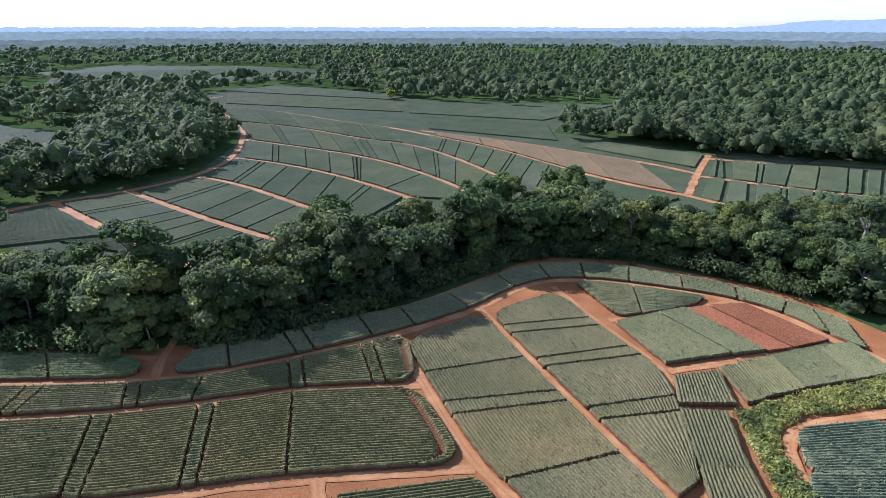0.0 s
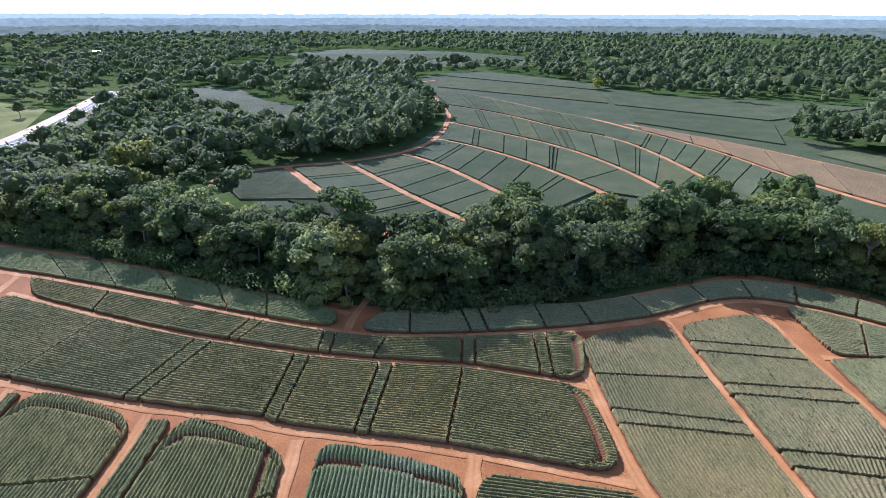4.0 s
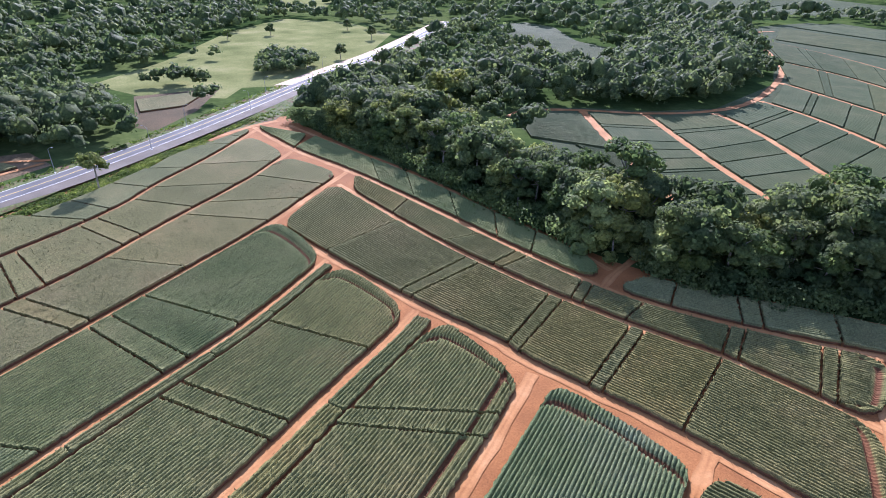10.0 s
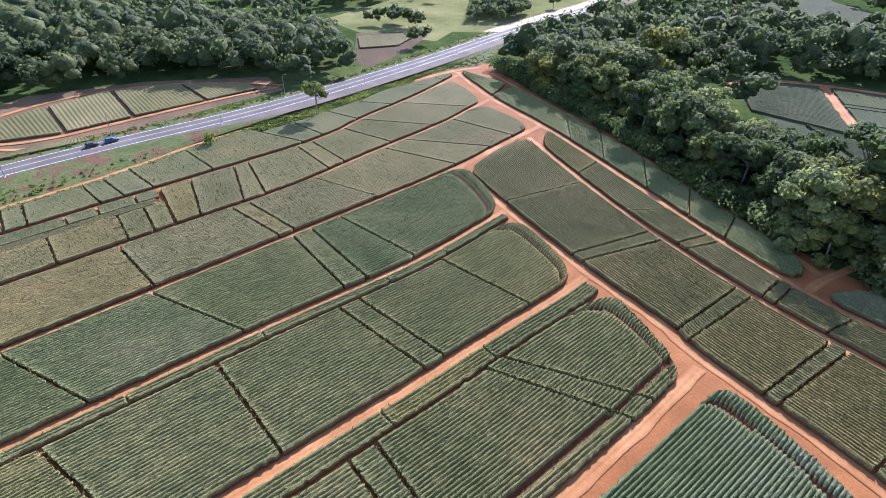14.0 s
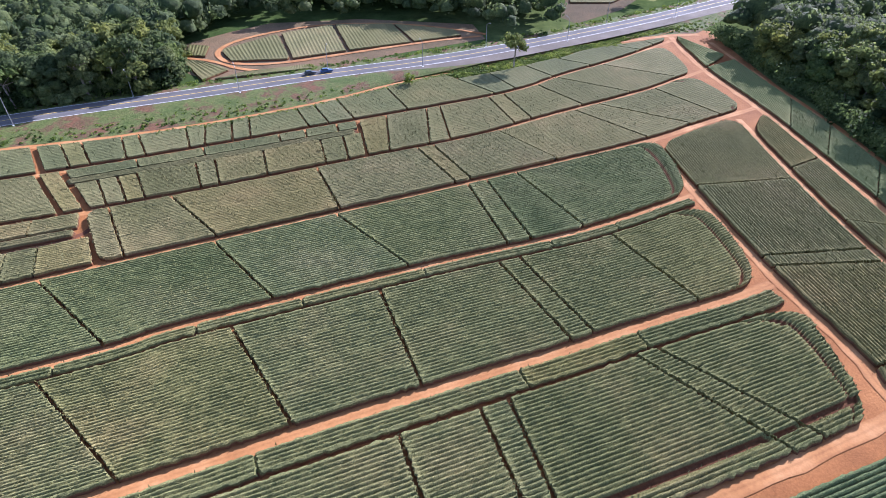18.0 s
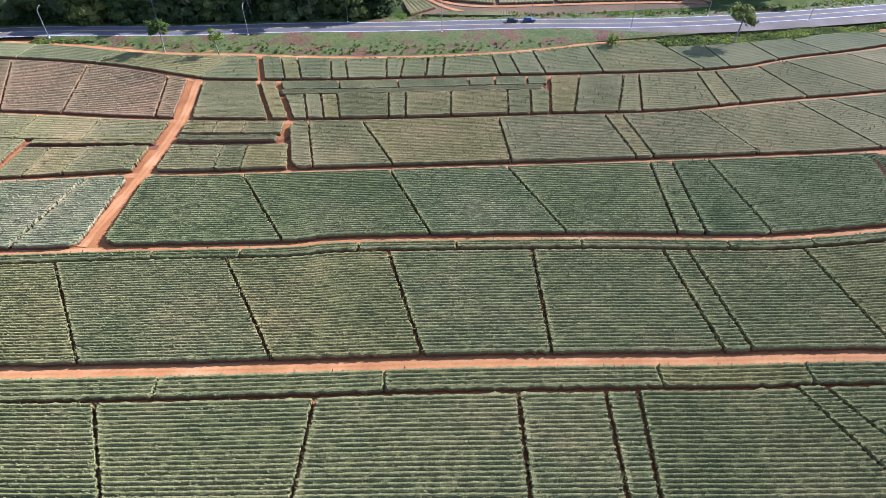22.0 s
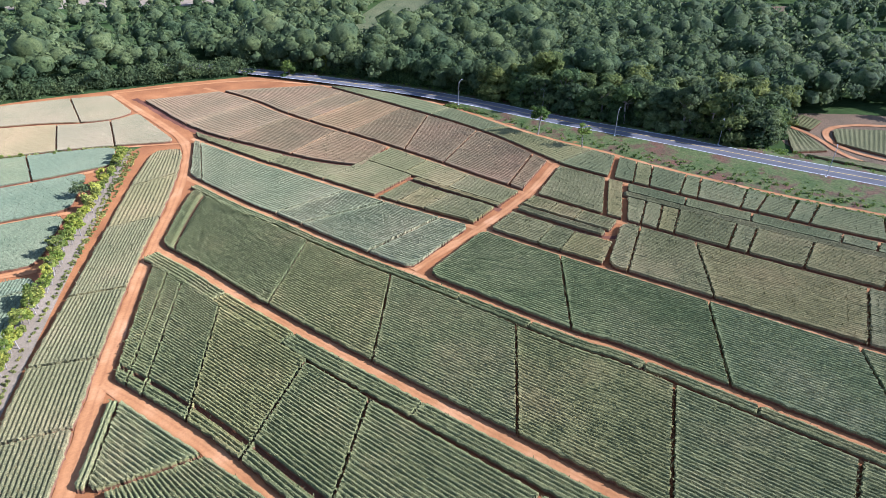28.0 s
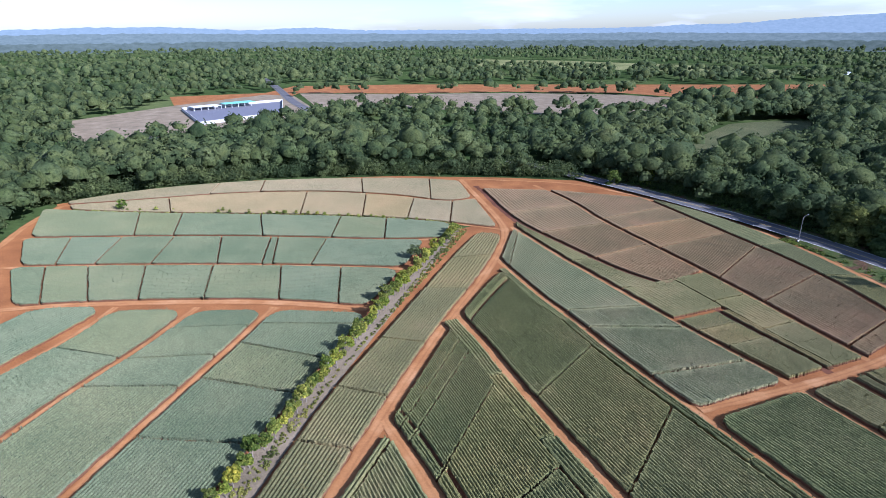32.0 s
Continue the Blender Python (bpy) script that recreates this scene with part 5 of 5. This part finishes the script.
def bay(u):
    """How far the paved lay-by widens the highway on the field side."""
    q = hw0 + (hw1 - hw0) * np.asarray(u)
    k = np.clip((q - 345) / 60, 0, 1) * np.clip((hw1 + 40 - q) / 60, 0, 1)
    return 7.0 * k * k * (3 - 2 * k)


def kerb(u, more=0.0):
    q = hw0 + (hw1 - hw0) * np.asarray(u)
    return HW.at(q) + HW.normal(q) * (side * (half + bay(u) + more))[:, None]


tagged(new("lay_by", loft("lay_by", along(HW, hw0, hw1, side * (half - 0.02)), lambda u: kerb(u, 0.02), 1.215, 1.205, 160, 2, ASPHALT_BAY, 0.0, rng)), "pale worn asphalt lay-by widening the highway", "road", kind="structure")
tagged(new("road_bank", loft("road_bank", kerb, along(HT, nearest(HT, (-138.0, -194.6)), HT.length, -side * 1.8), 1.19, 0.06, 160, 6, BANK, 0.12, rng)), "weedy red earth bank below the highway", "bank", kind="structure")
tagged(new("road_verge", loft("road_verge", along(HW, hw0 * 0.3, hw1, -side * half), along(HW, hw0 * 0.3, hw1, -side * (half + 9)), 1.19, 0.02, 160, 5, BANK, 0.12, rng)), "grassy verge on the forest side of the highway", "verge", kind="structure")
tagged(new("road_slope", loft("road_slope", along(HW, hw1, HW.length, side * half), along(HW, hw1, HW.length, side * (half + 10)), 1.19, 0.02, 60, 4, BANK, 0.1, rng)), "grassy slope beside the highway", "verge", kind="structure")
tagged(new("road_slope_far", loft("road_slope_far", along(HW, hw1, HW.length, -side * half), along(HW, hw1, HW.length, -side * (half + 12)), 1.19, 0.02, 60, 4, SANDY, 0.1, rng)), "pale graded dirt shoulder beside the highway", "shoulder", kind="structure")
for k in (-0.47, 0.47):
    edge = Line([tuple(p) for p in along(HW, 0, HW.length, k * TRACKS["highway"][0])(np.linspace(0, 1, 60))])
    tagged(new("edge_line", ribbon("edge_line", edge, 0.16, 1.235, WHITE, 6.0, 0.05)), "worn white painted road edge line", "road marking", kind="structure")
tagged(new("centre_line", ribbon("centre_line", HW, 0.25, 1.236, YELLOW, 6.0, 0.05)), "worn yellow painted centre line", "road marking", kind="structure")
south = Line([(359.6, -1247.5), (253.7, -1003.0), (186.4, -804.8), (137.5, -654.0), (86.4, -540.5), (47.2, -481.5)])
tagged(new("side_road", ribbon("side_road", south, 11.0, 0.3, ASPHALT, 6.0, 0.0)), "grey asphalt road past the walled yard", "road", kind="structure")


# ---- weeds and bushes ----
def tufts(name, label, pts, count, size, leaf, height, seed):
    """Weeds over a stretch of ground, as leaf sprays close to it."""
    r = np.random.default_rng(seed)
    q = np.array(pts)
    p = r.uniform(q.min(0), q.max(0), (min(count * 80, 300000), 2))
    p = p[inside(pts, p)][:count]
    V, F = [], []
    for i, c in enumerate(p):
        v, f = crown_quads(r, 14, [(c[0], c[1], height * r.uniform(0.2, 0.7), height * r.uniform(0.4, 0.9))], size)
        V.append(v)
        F.append(f + 56 * i)
    if V:
        tagged(new(name, mesh_of(name, np.concatenate(V), np.concatenate(F), leaf)), label, "weeds", kind="stuff")


bank_line = along(HT, nearest(HT, (-138.0, -194.6)), HT.length, -side * 3.0)
u = np.linspace(0, 1, 24)
tufts("bank_weeds", "rank green weeds on the highway bank", [tuple(p) for p in np.r_[kerb(u, 0.6), bank_line(u)[::-1]]], 800, 0.24, GRASS_LEAF, 0.7, 31)
tufts("kerb_grass", "lush green grass below the highway edge", [tuple(p) for p in np.r_[kerb(u, 0.5), kerb(u, 4.2)[::-1]]], 2600, 0.26, GRASS_LEAF, 0.6, 41)
tufts("verge_weeds", "tall grass and weeds on the forest side verge", [tuple(p) for p in np.r_[along(HW, hw0 * 0.3, hw1, -side * (half + 1.2))(u), along(HW, hw0 * 0.3, hw1, -side * (half + 9))(u)[::-1]]], 900, 0.28, GRASS_LEAF, 1.2, 32)
tufts("field_edge_weeds", "green weeds between the farm track and the field", [tuple(p) for p in np.r_[along(HT, 185.0, 285.0, side * 1.6)(u), along(HT, 288.0, 372.0, side * 1.5)(u), along(HT, 290.0, 372.0, side * 7.2)(u)[::-1], along(HT, 185.0, 285.0, side * 3.6)(u)[::-1]]], 1900, 0.25, GRASS_LEAF, 0.9, 33)
undergrowth("forest_edge", Line([tuple(p) for p in along(HW, hw0 * 0.3, 286.0, -side * (half + 10.0))(u)]), 39, 2.0, 7.5, 1.6)
tufts("hedge_grass", "dry grass and weeds at the foot of the hedge", [(36.0, -71.4), (26.8, -98.1), (7.7, -150.2), (-15.7, -219.6), (-19.0, -215.2), (-2.7, -172.4), (19.8, -115.4), (31.1, -76.5)], 620, 0.2, DRY_LEAF, 0.35, 34)
tufts("top_grass", "dry scrub between the blue-green and the straw-coloured fields", [(156.1, -253.0), (86.0, -245.6), (10.6, -234.7), (-13.3, -226.4), (-13.1, -222.7), (10.5, -230.8), (84.4, -240.5), (153.2, -247.8)], 520, 0.3, DRY_LEAF, 0.7, 35)
tufts("corner_scrub", "rank yellow-green scrub round the sunken corner field", [(60.6, 97.7), (67.1, 100.2), (78.7, 104.6), (101.4, 110.6), (112.5, 112.9), (105.9, 104.6), (92.9, 100.2), (74.4, 97.2), (66.5, 92.4), (63.4, 86.8), (63.8, 74.4), (62.2, 67.5), (56.9, 67.5), (58.4, 82.3)], 1500, 0.2, SCRUB_LEAF, 1.2, 36)
HEDGE = []
for i, (h, r) in enumerate(((5.0, 1.35), (5.8, 1.5), (4.4, 1.25), (6.6, 1.45))):
    t = make_tree(70 + i, h, r, 360, 0.27, HEDGE_LEAF, 0.45)
    t.name = "hedge_shrub"
    tagged(t, "yellow-green leafy hedge shrub on thin bare stems", "shrub", "hedge shrubs")
    HEDGE.append(t)
hedge = Line([(36.4, -72.6), (32.4, -84.9), (27.1, -99.4), (20.3, -119.8), (8.0, -157.0), (-5.1, -191.1), (-15.4, -215.4)])
rng = np.random.default_rng(8)
for s in np.arange(0, hedge.length, 1.9):
    q = hedge.at(s) + rng.normal(0, 0.45, 2)
    k = rng.uniform(0.7, 1.15)
    copy_thing(HEDGE[int(rng.integers(4))], Matrix.Translation((q[0], q[1], 0)) @ Matrix.Rotation(rng.uniform(0, 6.28), 4, "Z") @ Matrix.Scale(k, 4))
top_row = Line([(137.3, -250.2), (85.2, -243.0), (35.0, -236.1), (-13.1, -224.1)])
for s in np.sort(rng.uniform(0, top_row.length, 34)):
    q = top_row.at(s) + rng.normal(0, 0.8, 2)
    copy_thing(HEDGE[int(rng.integers(4))], Matrix.Translation((q[0], q[1], 0)) @ Matrix.Rotation(rng.uniform(0, 6.28), 4, "Z") @ Matrix.Scale(rng.uniform(0.3, 0.6), 4))
for t in HEDGE:
    for o in (*t.children, t):
        bpy.data.objects.remove(o)


# ---- single trees ----
def lone_tree(p, h, r, n, size, leaf, low, seed, label):
    t = make_tree(seed, h, r, n, size, leaf, low)
    t.location = (p[0], p[1], 0)
    tagged(t, label, "tree")


lone_tree((-216.6, 30.2), 16, 4.6, 900, 0.42, LEAF, 0.62, 91, "tall lone tree with a bare trunk beside the farm track")
lone_tree((-145.3, -149.0), 12.5, 3.6, 330, 0.30, GRASS_LEAF, 0.6, 92, "sparse pale tree with a thin white trunk at the field edge")
lone_tree((-148.9, -129.9), 11.5, 2.6, 300, 0.30, GRASS_LEAF, 0.5, 93, "slim pale tree with a white trunk at the field edge")
lone_tree((2.0, -184.0), 6.5, 2.6, 420, 0.28, LEAF, 0.5, 94, "small green tree standing in the hedge")
lone_tree((132.7, -250.0), 6.5, 2.2, 300, 0.3, GRASS_LEAF, 0.25, 95, "small light green tree at the field corner")
lone_tree((-58.7, 654.5), 14.0, 7.5, 700, 0.8, HEDGE_LEAF, 0.2, 96, "round yellow-green tree alone in the far field")
lone_tree((-116.1, -278.5), 10.0, 4.0, 520, 0.4, GRASS_LEAF, 0.2, 97, "light green young tree beside the highway")
lone_tree((-98.9, -279.5), 9.0, 4.2, 520, 0.4, GRASS_LEAF, 0.1, 98, "bushy grey-green tree at the forest edge")
lone_tree((-199.4, -8.9), 5.5, 2.2, 260, 0.3, GRASS_LEAF, 0.3, 99, "small feathery tree beside the farm track")
for i, p in enumerate(((-368.6, 194.4), (-391.4, 235.0), (-746.9, 385.4), (-535.6, 206.1), (-543.0, 251.2), (-462.3, 311.9), (-484.7, 135.2), (-529.1, 327.6))):
    lone_tree(p, 11 + i % 3 * 2, 4.5, 420, 0.5, LEAF, 0.35, 110 + i, "spreading dark tree standing in the pasture")


# ---- lamp posts, cars, buildings ----
STEEL = plain("galvanised_steel", (0.22, 0.22, 0.22), 0.6, 0.3)


def lamp_post():
    root = new("street_lamp")
    bm = bmesh.new()
    tube(bm, (0, 0, 0), (0, 0, 9.0), 0.13, 0.08, 8)
    part("pole", bm_mesh("pole", bm, STEEL), root)
    bm = bmesh.new()
    tube(bm, (0, 0, 8.9), (1.0, 0, 9.7), 0.06, 0.05, 6)
    tube(bm, (1.0, 0, 9.7), (2.2, 0, 9.9), 0.05, 0.05, 6)
    part("arm", bm_mesh("arm", bm, STEEL), root)
    bm = bmesh.new()
    box(bm, 2.0, -0.16, 9.82, 2.8, 0.16, 9.98, 0.05)
    part("lamp_head", bm_mesh("lamp_head", bm, STEEL), root)
    bm = bmesh.new()
    box(bm, -0.25, -0.25, -0.2, 0.25, 0.25, 0.25, 0.03)
    part("footing", bm_mesh("footing", bm, WHITE), root)
    return tagged(root, "tall grey steel street lamp beside the highway", "street lamp", "street lamps")


post = lamp_post()
for i, s in enumerate(np.arange(hw0 + 6, hw1 + 60, 34.0)):
    off = -side if i % 2 else side
    q, n = HW.at(s) + HW.normal(s) * off * (half + 1.0), HW.normal(s) * -off
    m = Matrix.Translation((q[0], q[1], 1.05)) @ Matrix.Rotation(math.atan2(n[1], n[0]), 4, "Z")
    copy_thing(post, m)
for o in (*post.children, post):
    bpy.data.objects.remove(o)

GLASS = plain("dark_window_glass", (0.02, 0.025, 0.03), 0.1)
RUBBER = plain("tyre_rubber", (0.02, 0.02, 0.02), 0.9)


def car(p, turn, paint, length, label):
    root = new("car")
    w, L = 0.88, length / 2
    bm = bmesh.new()
    prof = [(-L, 0.35), (-L, 0.85), (-L * 0.92, 0.98), (L * 0.45, 0.98), (L * 0.93, 0.82), (L, 0.6), (L, 0.35)]
    for a in (-w, w):
        for x, z in prof:
            bm.verts.new((x, a, z))
    bm.verts.ensure_lookup_table()
    n = len(prof)
    bm.faces.new([bm.verts[i] for i in range(n)])
    bm.faces.new([bm.verts[n + i] for i in reversed(range(n))])
    for i in range(n):
        bm.faces.new([bm.verts[j] for j in (i, n + i, n + (i + 1) % n, (i + 1) % n)])
    bmesh.ops.recalc_face_normals(bm, faces=bm.faces[:])
    bmesh.ops.bevel(bm, geom=bm.edges[:], offset=0.06, segments=2, affect="EDGES")
    part("body", bm_mesh("body", bm, paint), root)
    bm = bmesh.new()
    r = bmesh.ops.create_cube(bm, size=1.0, matrix=Matrix.LocRotScale((-0.25 * L, 0, 1.2), None, (1.15 * L, 1.6, 0.5)))
    for v in r["verts"]:
        if v.co.z > 1.2:
            v.co.x, v.co.y = -0.25 * L + (v.co.x + 0.25 * L) * 0.68, v.co.y * 0.84
    part("window_glass", bm_mesh("window_glass", bm, GLASS), root, "dark tinted window glass")
    bm = bmesh.new()
    box(bm, -0.25 * L - 0.39 * L, -0.66, 1.44, -0.25 * L + 0.39 * L, 0.66, 1.5, 0.02)
    part("roof", bm_mesh("roof", bm, paint), root)
    for x in (-0.62 * L, 0.62 * L):
        for y in (-0.82, 0.82):
            bm = bmesh.new()
            tube(bm, (x, y - 0.1, 0.32), (x, y + 0.1, 0.32), 0.32, 0.32, 14)
            wheel = part("wheel", bm_mesh("wheel", bm, RUBBER), root, "black rubber tyre")
            bm = bmesh.new()
            tube(bm, (x, y - 0.115, 0.32), (x, y + 0.115, 0.32), 0.19, 0.19, 10)
            part("rim", bm_mesh("rim", bm, STEEL), wheel, "grey alloy rim")
    for y in (-0.6, 0.6):
        bm = bmesh.new()
        box(bm, L - 0.05, y - 0.17, 0.62, L + 0.02, y + 0.17, 0.74, 0.02)
        part("headlight", bm_mesh("headlight", bm, WHITE), root, "clear headlight")
    root.matrix_world = Matrix.Translation((p[0], p[1], 1.24)) @ Matrix.Rotation(turn, 4, "Z")
    tagged(root, label, "car", "cars on the highway")


for p, c, L, label, lane in (((-217.0, -39.5), (0.02, 0.06, 0.16), 4.6, "blue hatchback car driving on the grey highway", 1.9), ((-212.9, -49.0), (0.03, 0.035, 0.04), 4.3, "dark grey saloon car on the grey highway", 1.9)):
    s = nearest(HW, p)
    q, n = HW.at(s) - HW.normal(s) * side * lane, HW.normal(s)
    car(q, math.atan2(n[1], n[0]) - math.pi / 2, plain("car_paint", c, 0.3, 0.3), L, label)

WALL_PAINT = plain("weathered_wall_paint", (0.5, 0.5, 0.48))
ROOF = plain("grey_yard_paving", (0.13, 0.13, 0.15), 0.7)
PANEL = plain("weathered_steel_roof", (0.55, 0.57, 0.58), 0.5)
GREEN_ROOF = plain("green_sheet_roof", (0.16, 0.42, 0.33), 0.5)


def wall_run(root, name, a, b, h, thick, material, label=""):
    a, b = Vector((*a, 0)), Vector((*b, 0))
    d = (b - a).normalized()
    bm = bmesh.new()
    box(bm, 0, -thick / 2, 0, (b - a).length, thick / 2, h, 0.05)
    bmesh.ops.transform(bm, matrix=Matrix.Translation(a) @ Matrix.Rotation(math.atan2(d.y, d.x), 4, "Z"), verts=bm.verts)
    return part(name, bm_mesh(name, bm, material), root, label)


def depot():
    """The walled yard with open sheds along its back wall."""
    root = new("depot")
    fl, fr, br, bl = [np.array(q) for q in ((186.3, -500.6), (130.0, -562.7), (153.6, -671.4), (239.0, -600.0))]
    part("yard", sheet("yard", [tuple(q) for q in (fl, fr, br, bl)], 0.25, ROOF), root, "dark grey paved yard")
    for name, a, b in (("front_wall", fl, fr), ("side_wall", fl, bl), ("back_wall", bl, br), ("end_wall", fr, br)):
        wall_run(root, name, a, b, 2.8, 0.4, WALL_PAINT, "white rendered yard wall")
    inward = (fl - bl) / np.hypot(*(fl - bl))
    d = (br - bl) / np.hypot(*(br - bl))
    ang = math.atan2(d[1], d[0])
    L = np.hypot(*(br - bl))
    sgn = 1 if d[0] * inward[1] - d[1] * inward[0] > 0 else -1
    x = 6.0
    for i, (w, h, mat) in enumerate(((28, 3.8, PANEL), (34, 4.6, GREEN_ROOF), (44, 4.0, PANEL), (30, 4.3, PANEL))):
        if x + w > L:
            break
        bm = bmesh.new()
        box(bm, x, 2.0 * sgn if sgn > 0 else -16, h - 0.5, x + w, 16 if sgn > 0 else -2.0, h, 0.05)
        bmesh.ops.transform(bm, matrix=Matrix.Translation((*bl, 0)) @ Matrix.Rotation(ang, 4, "Z"), verts=bm.verts)
        roof = part("shed_roof", bm_mesh("shed_roof", bm, mat), root, "flat sheet steel shed roof")
        for k in range(int(w // 7) + 1):
            bm = bmesh.new()
            box(bm, x + 0.5 + k * 7, sgn * 15.5 - 0.2, 0.2, x + 0.9 + k * 7, sgn * 15.5 + 0.2, h - 0.5)
            bmesh.ops.transform(bm, matrix=Matrix.Translation((*bl, 0)) @ Matrix.Rotation(ang, 4, "Z"), verts=bm.verts)
            part("post", bm_mesh("post", bm, WHITE), roof)
        x += w + 4
    tagged(root, "white walled depot yard with open steel sheds", "depot")


depot()


def small_house(p, turn, w, d, wall, roof_mat, label):
    root = new("house")
    bm = bmesh.new()
    box(bm, -w / 2, -d / 2, 0, w / 2, d / 2, 3.0)
    part("wall", bm_mesh("wall", bm, wall), root)
    bm = bmesh.new()
    for x in (-w / 2 - 0.5, w / 2 + 0.5):
        for y, z in ((-d / 2 - 0.5, 2.9), (0, 4.6), (d / 2 + 0.5, 2.9)):
            bm.verts.new((x, y, z))
    bm.verts.ensure_lookup_table()
    for f in ((0, 1, 4, 3), (1, 2, 5, 4), (0, 2, 1), (3, 4, 5), (0, 3, 5, 2)):
        bm.faces.new([bm.verts[i] for i in f])
    bmesh.ops.recalc_face_normals(bm, faces=bm.faces[:])
    part("roof", bm_mesh("roof", bm, roof_mat), root)
    for x in (-w / 4, w / 4):
        bm = bmesh.new()
        box(bm, x - 0.6, -d / 2 - 0.06, 1.0, x + 0.6, -d / 2 - 0.01, 2.1)
        part("window", bm_mesh("window", bm, GLASS), root)
    bm = bmesh.new()
    box(bm, -0.5, -d / 2 - 0.07, 0, 0.5, -d / 2 - 0.01, 2.1)
    part("door", bm_mesh("door", bm, BARK), root)
    root.matrix_world = Matrix.Translation((p[0], p[1], 0)) @ Matrix.Rotation(turn, 4, "Z")
    tagged(root, label, "house")


small_house((2.5, -458.4), 0.4, 14, 9, WHITE, PANEL, "small white house among the forest trees")
small_house((-1100.4, 942.9), 0.9, 42, 16, WHITE, PANEL, "long white farm shed beyond the pasture")
small_house((-755.3, -999.3), 0.2, 46, 18, WHITE, PANEL, "pale warehouse at the far edge of the plain")
small_house((-899.9, 644.9), 0.5, 18, 10, WHITE, PANEL, "white cottage with a metal roof beyond the pasture")


# ---- distance with painted haze ----
def skyline(name, label, R, base, rough, ranges, dark, pale, glow, seed):
    """One line of the distance: wooded rises or hills, far beyond everything, haze painted in."""
    n = 1440
    v, f = [], []
    for i in range(n):
        a = 2 * math.pi * i / n
        turn = math.degrees(a) % 360
        x, y = -math.sin(a) * R, math.cos(a) * R
        h = base + rough * 0.4 * noise.noise(Vector((x * 0.0022, y * 0.0022, seed))) + rough * 0.35 * noise.noise(Vector((x * 0.02, y * 0.02, seed + 5))) + rough * 0.45 * noise.noise(Vector((x * 0.07, y * 0.07, seed + 9)))
        for c, w, k in ranges:
            d = (turn - c + 180) % 360 - 180
            h += k * math.exp(-(d / w) ** 2) * (1 + 0.25 * noise.noise(Vector((x * 0.003, y * 0.003, c))))
        v += [(x, y, 0), (x, y, max(h, 2.0))]
    for i in range(n):
        j = (i + 1) % n
        f.append((2 * i, 2 * j, 2 * j + 1, 2 * i + 1))
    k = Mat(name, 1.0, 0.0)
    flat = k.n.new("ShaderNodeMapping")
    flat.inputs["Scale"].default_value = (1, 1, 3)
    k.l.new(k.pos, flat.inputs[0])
    # aerial haze is put into these colours, which glow with no lamp behind them
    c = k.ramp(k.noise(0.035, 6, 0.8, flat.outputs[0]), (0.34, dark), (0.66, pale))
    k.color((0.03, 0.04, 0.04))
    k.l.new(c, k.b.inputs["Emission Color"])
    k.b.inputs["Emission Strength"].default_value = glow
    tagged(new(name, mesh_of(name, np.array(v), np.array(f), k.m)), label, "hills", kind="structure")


# each farther line is painted paler and bluer to imitate haze
skyline("backdrop_woods", "wooded rise in the far distance with haze painted in", 2500.0, 34, 12, ((100, 40, 6),), (0.055, 0.075, 0.062), (0.135, 0.165, 0.15), 0.7, 2)
skyline("backdrop_plain", "wooded plain in the far distance, painted pale blue for haze", 3300.0, 56, 10, ((205, 15, 8),), (0.11, 0.145, 0.15), (0.19, 0.235, 0.24), 0.75, 3)
skyline("backdrop_hills", "hills along the horizon, painted blue for haze", 4550.0, 76, 12, ((323, 6, 48), (329, 3, 22), (317, 3, 20), (126, 22, 150), (205, 8, 26), (190, 3, 20)), (0.20, 0.27, 0.33), (0.27, 0.34, 0.41), 0.75, 4)
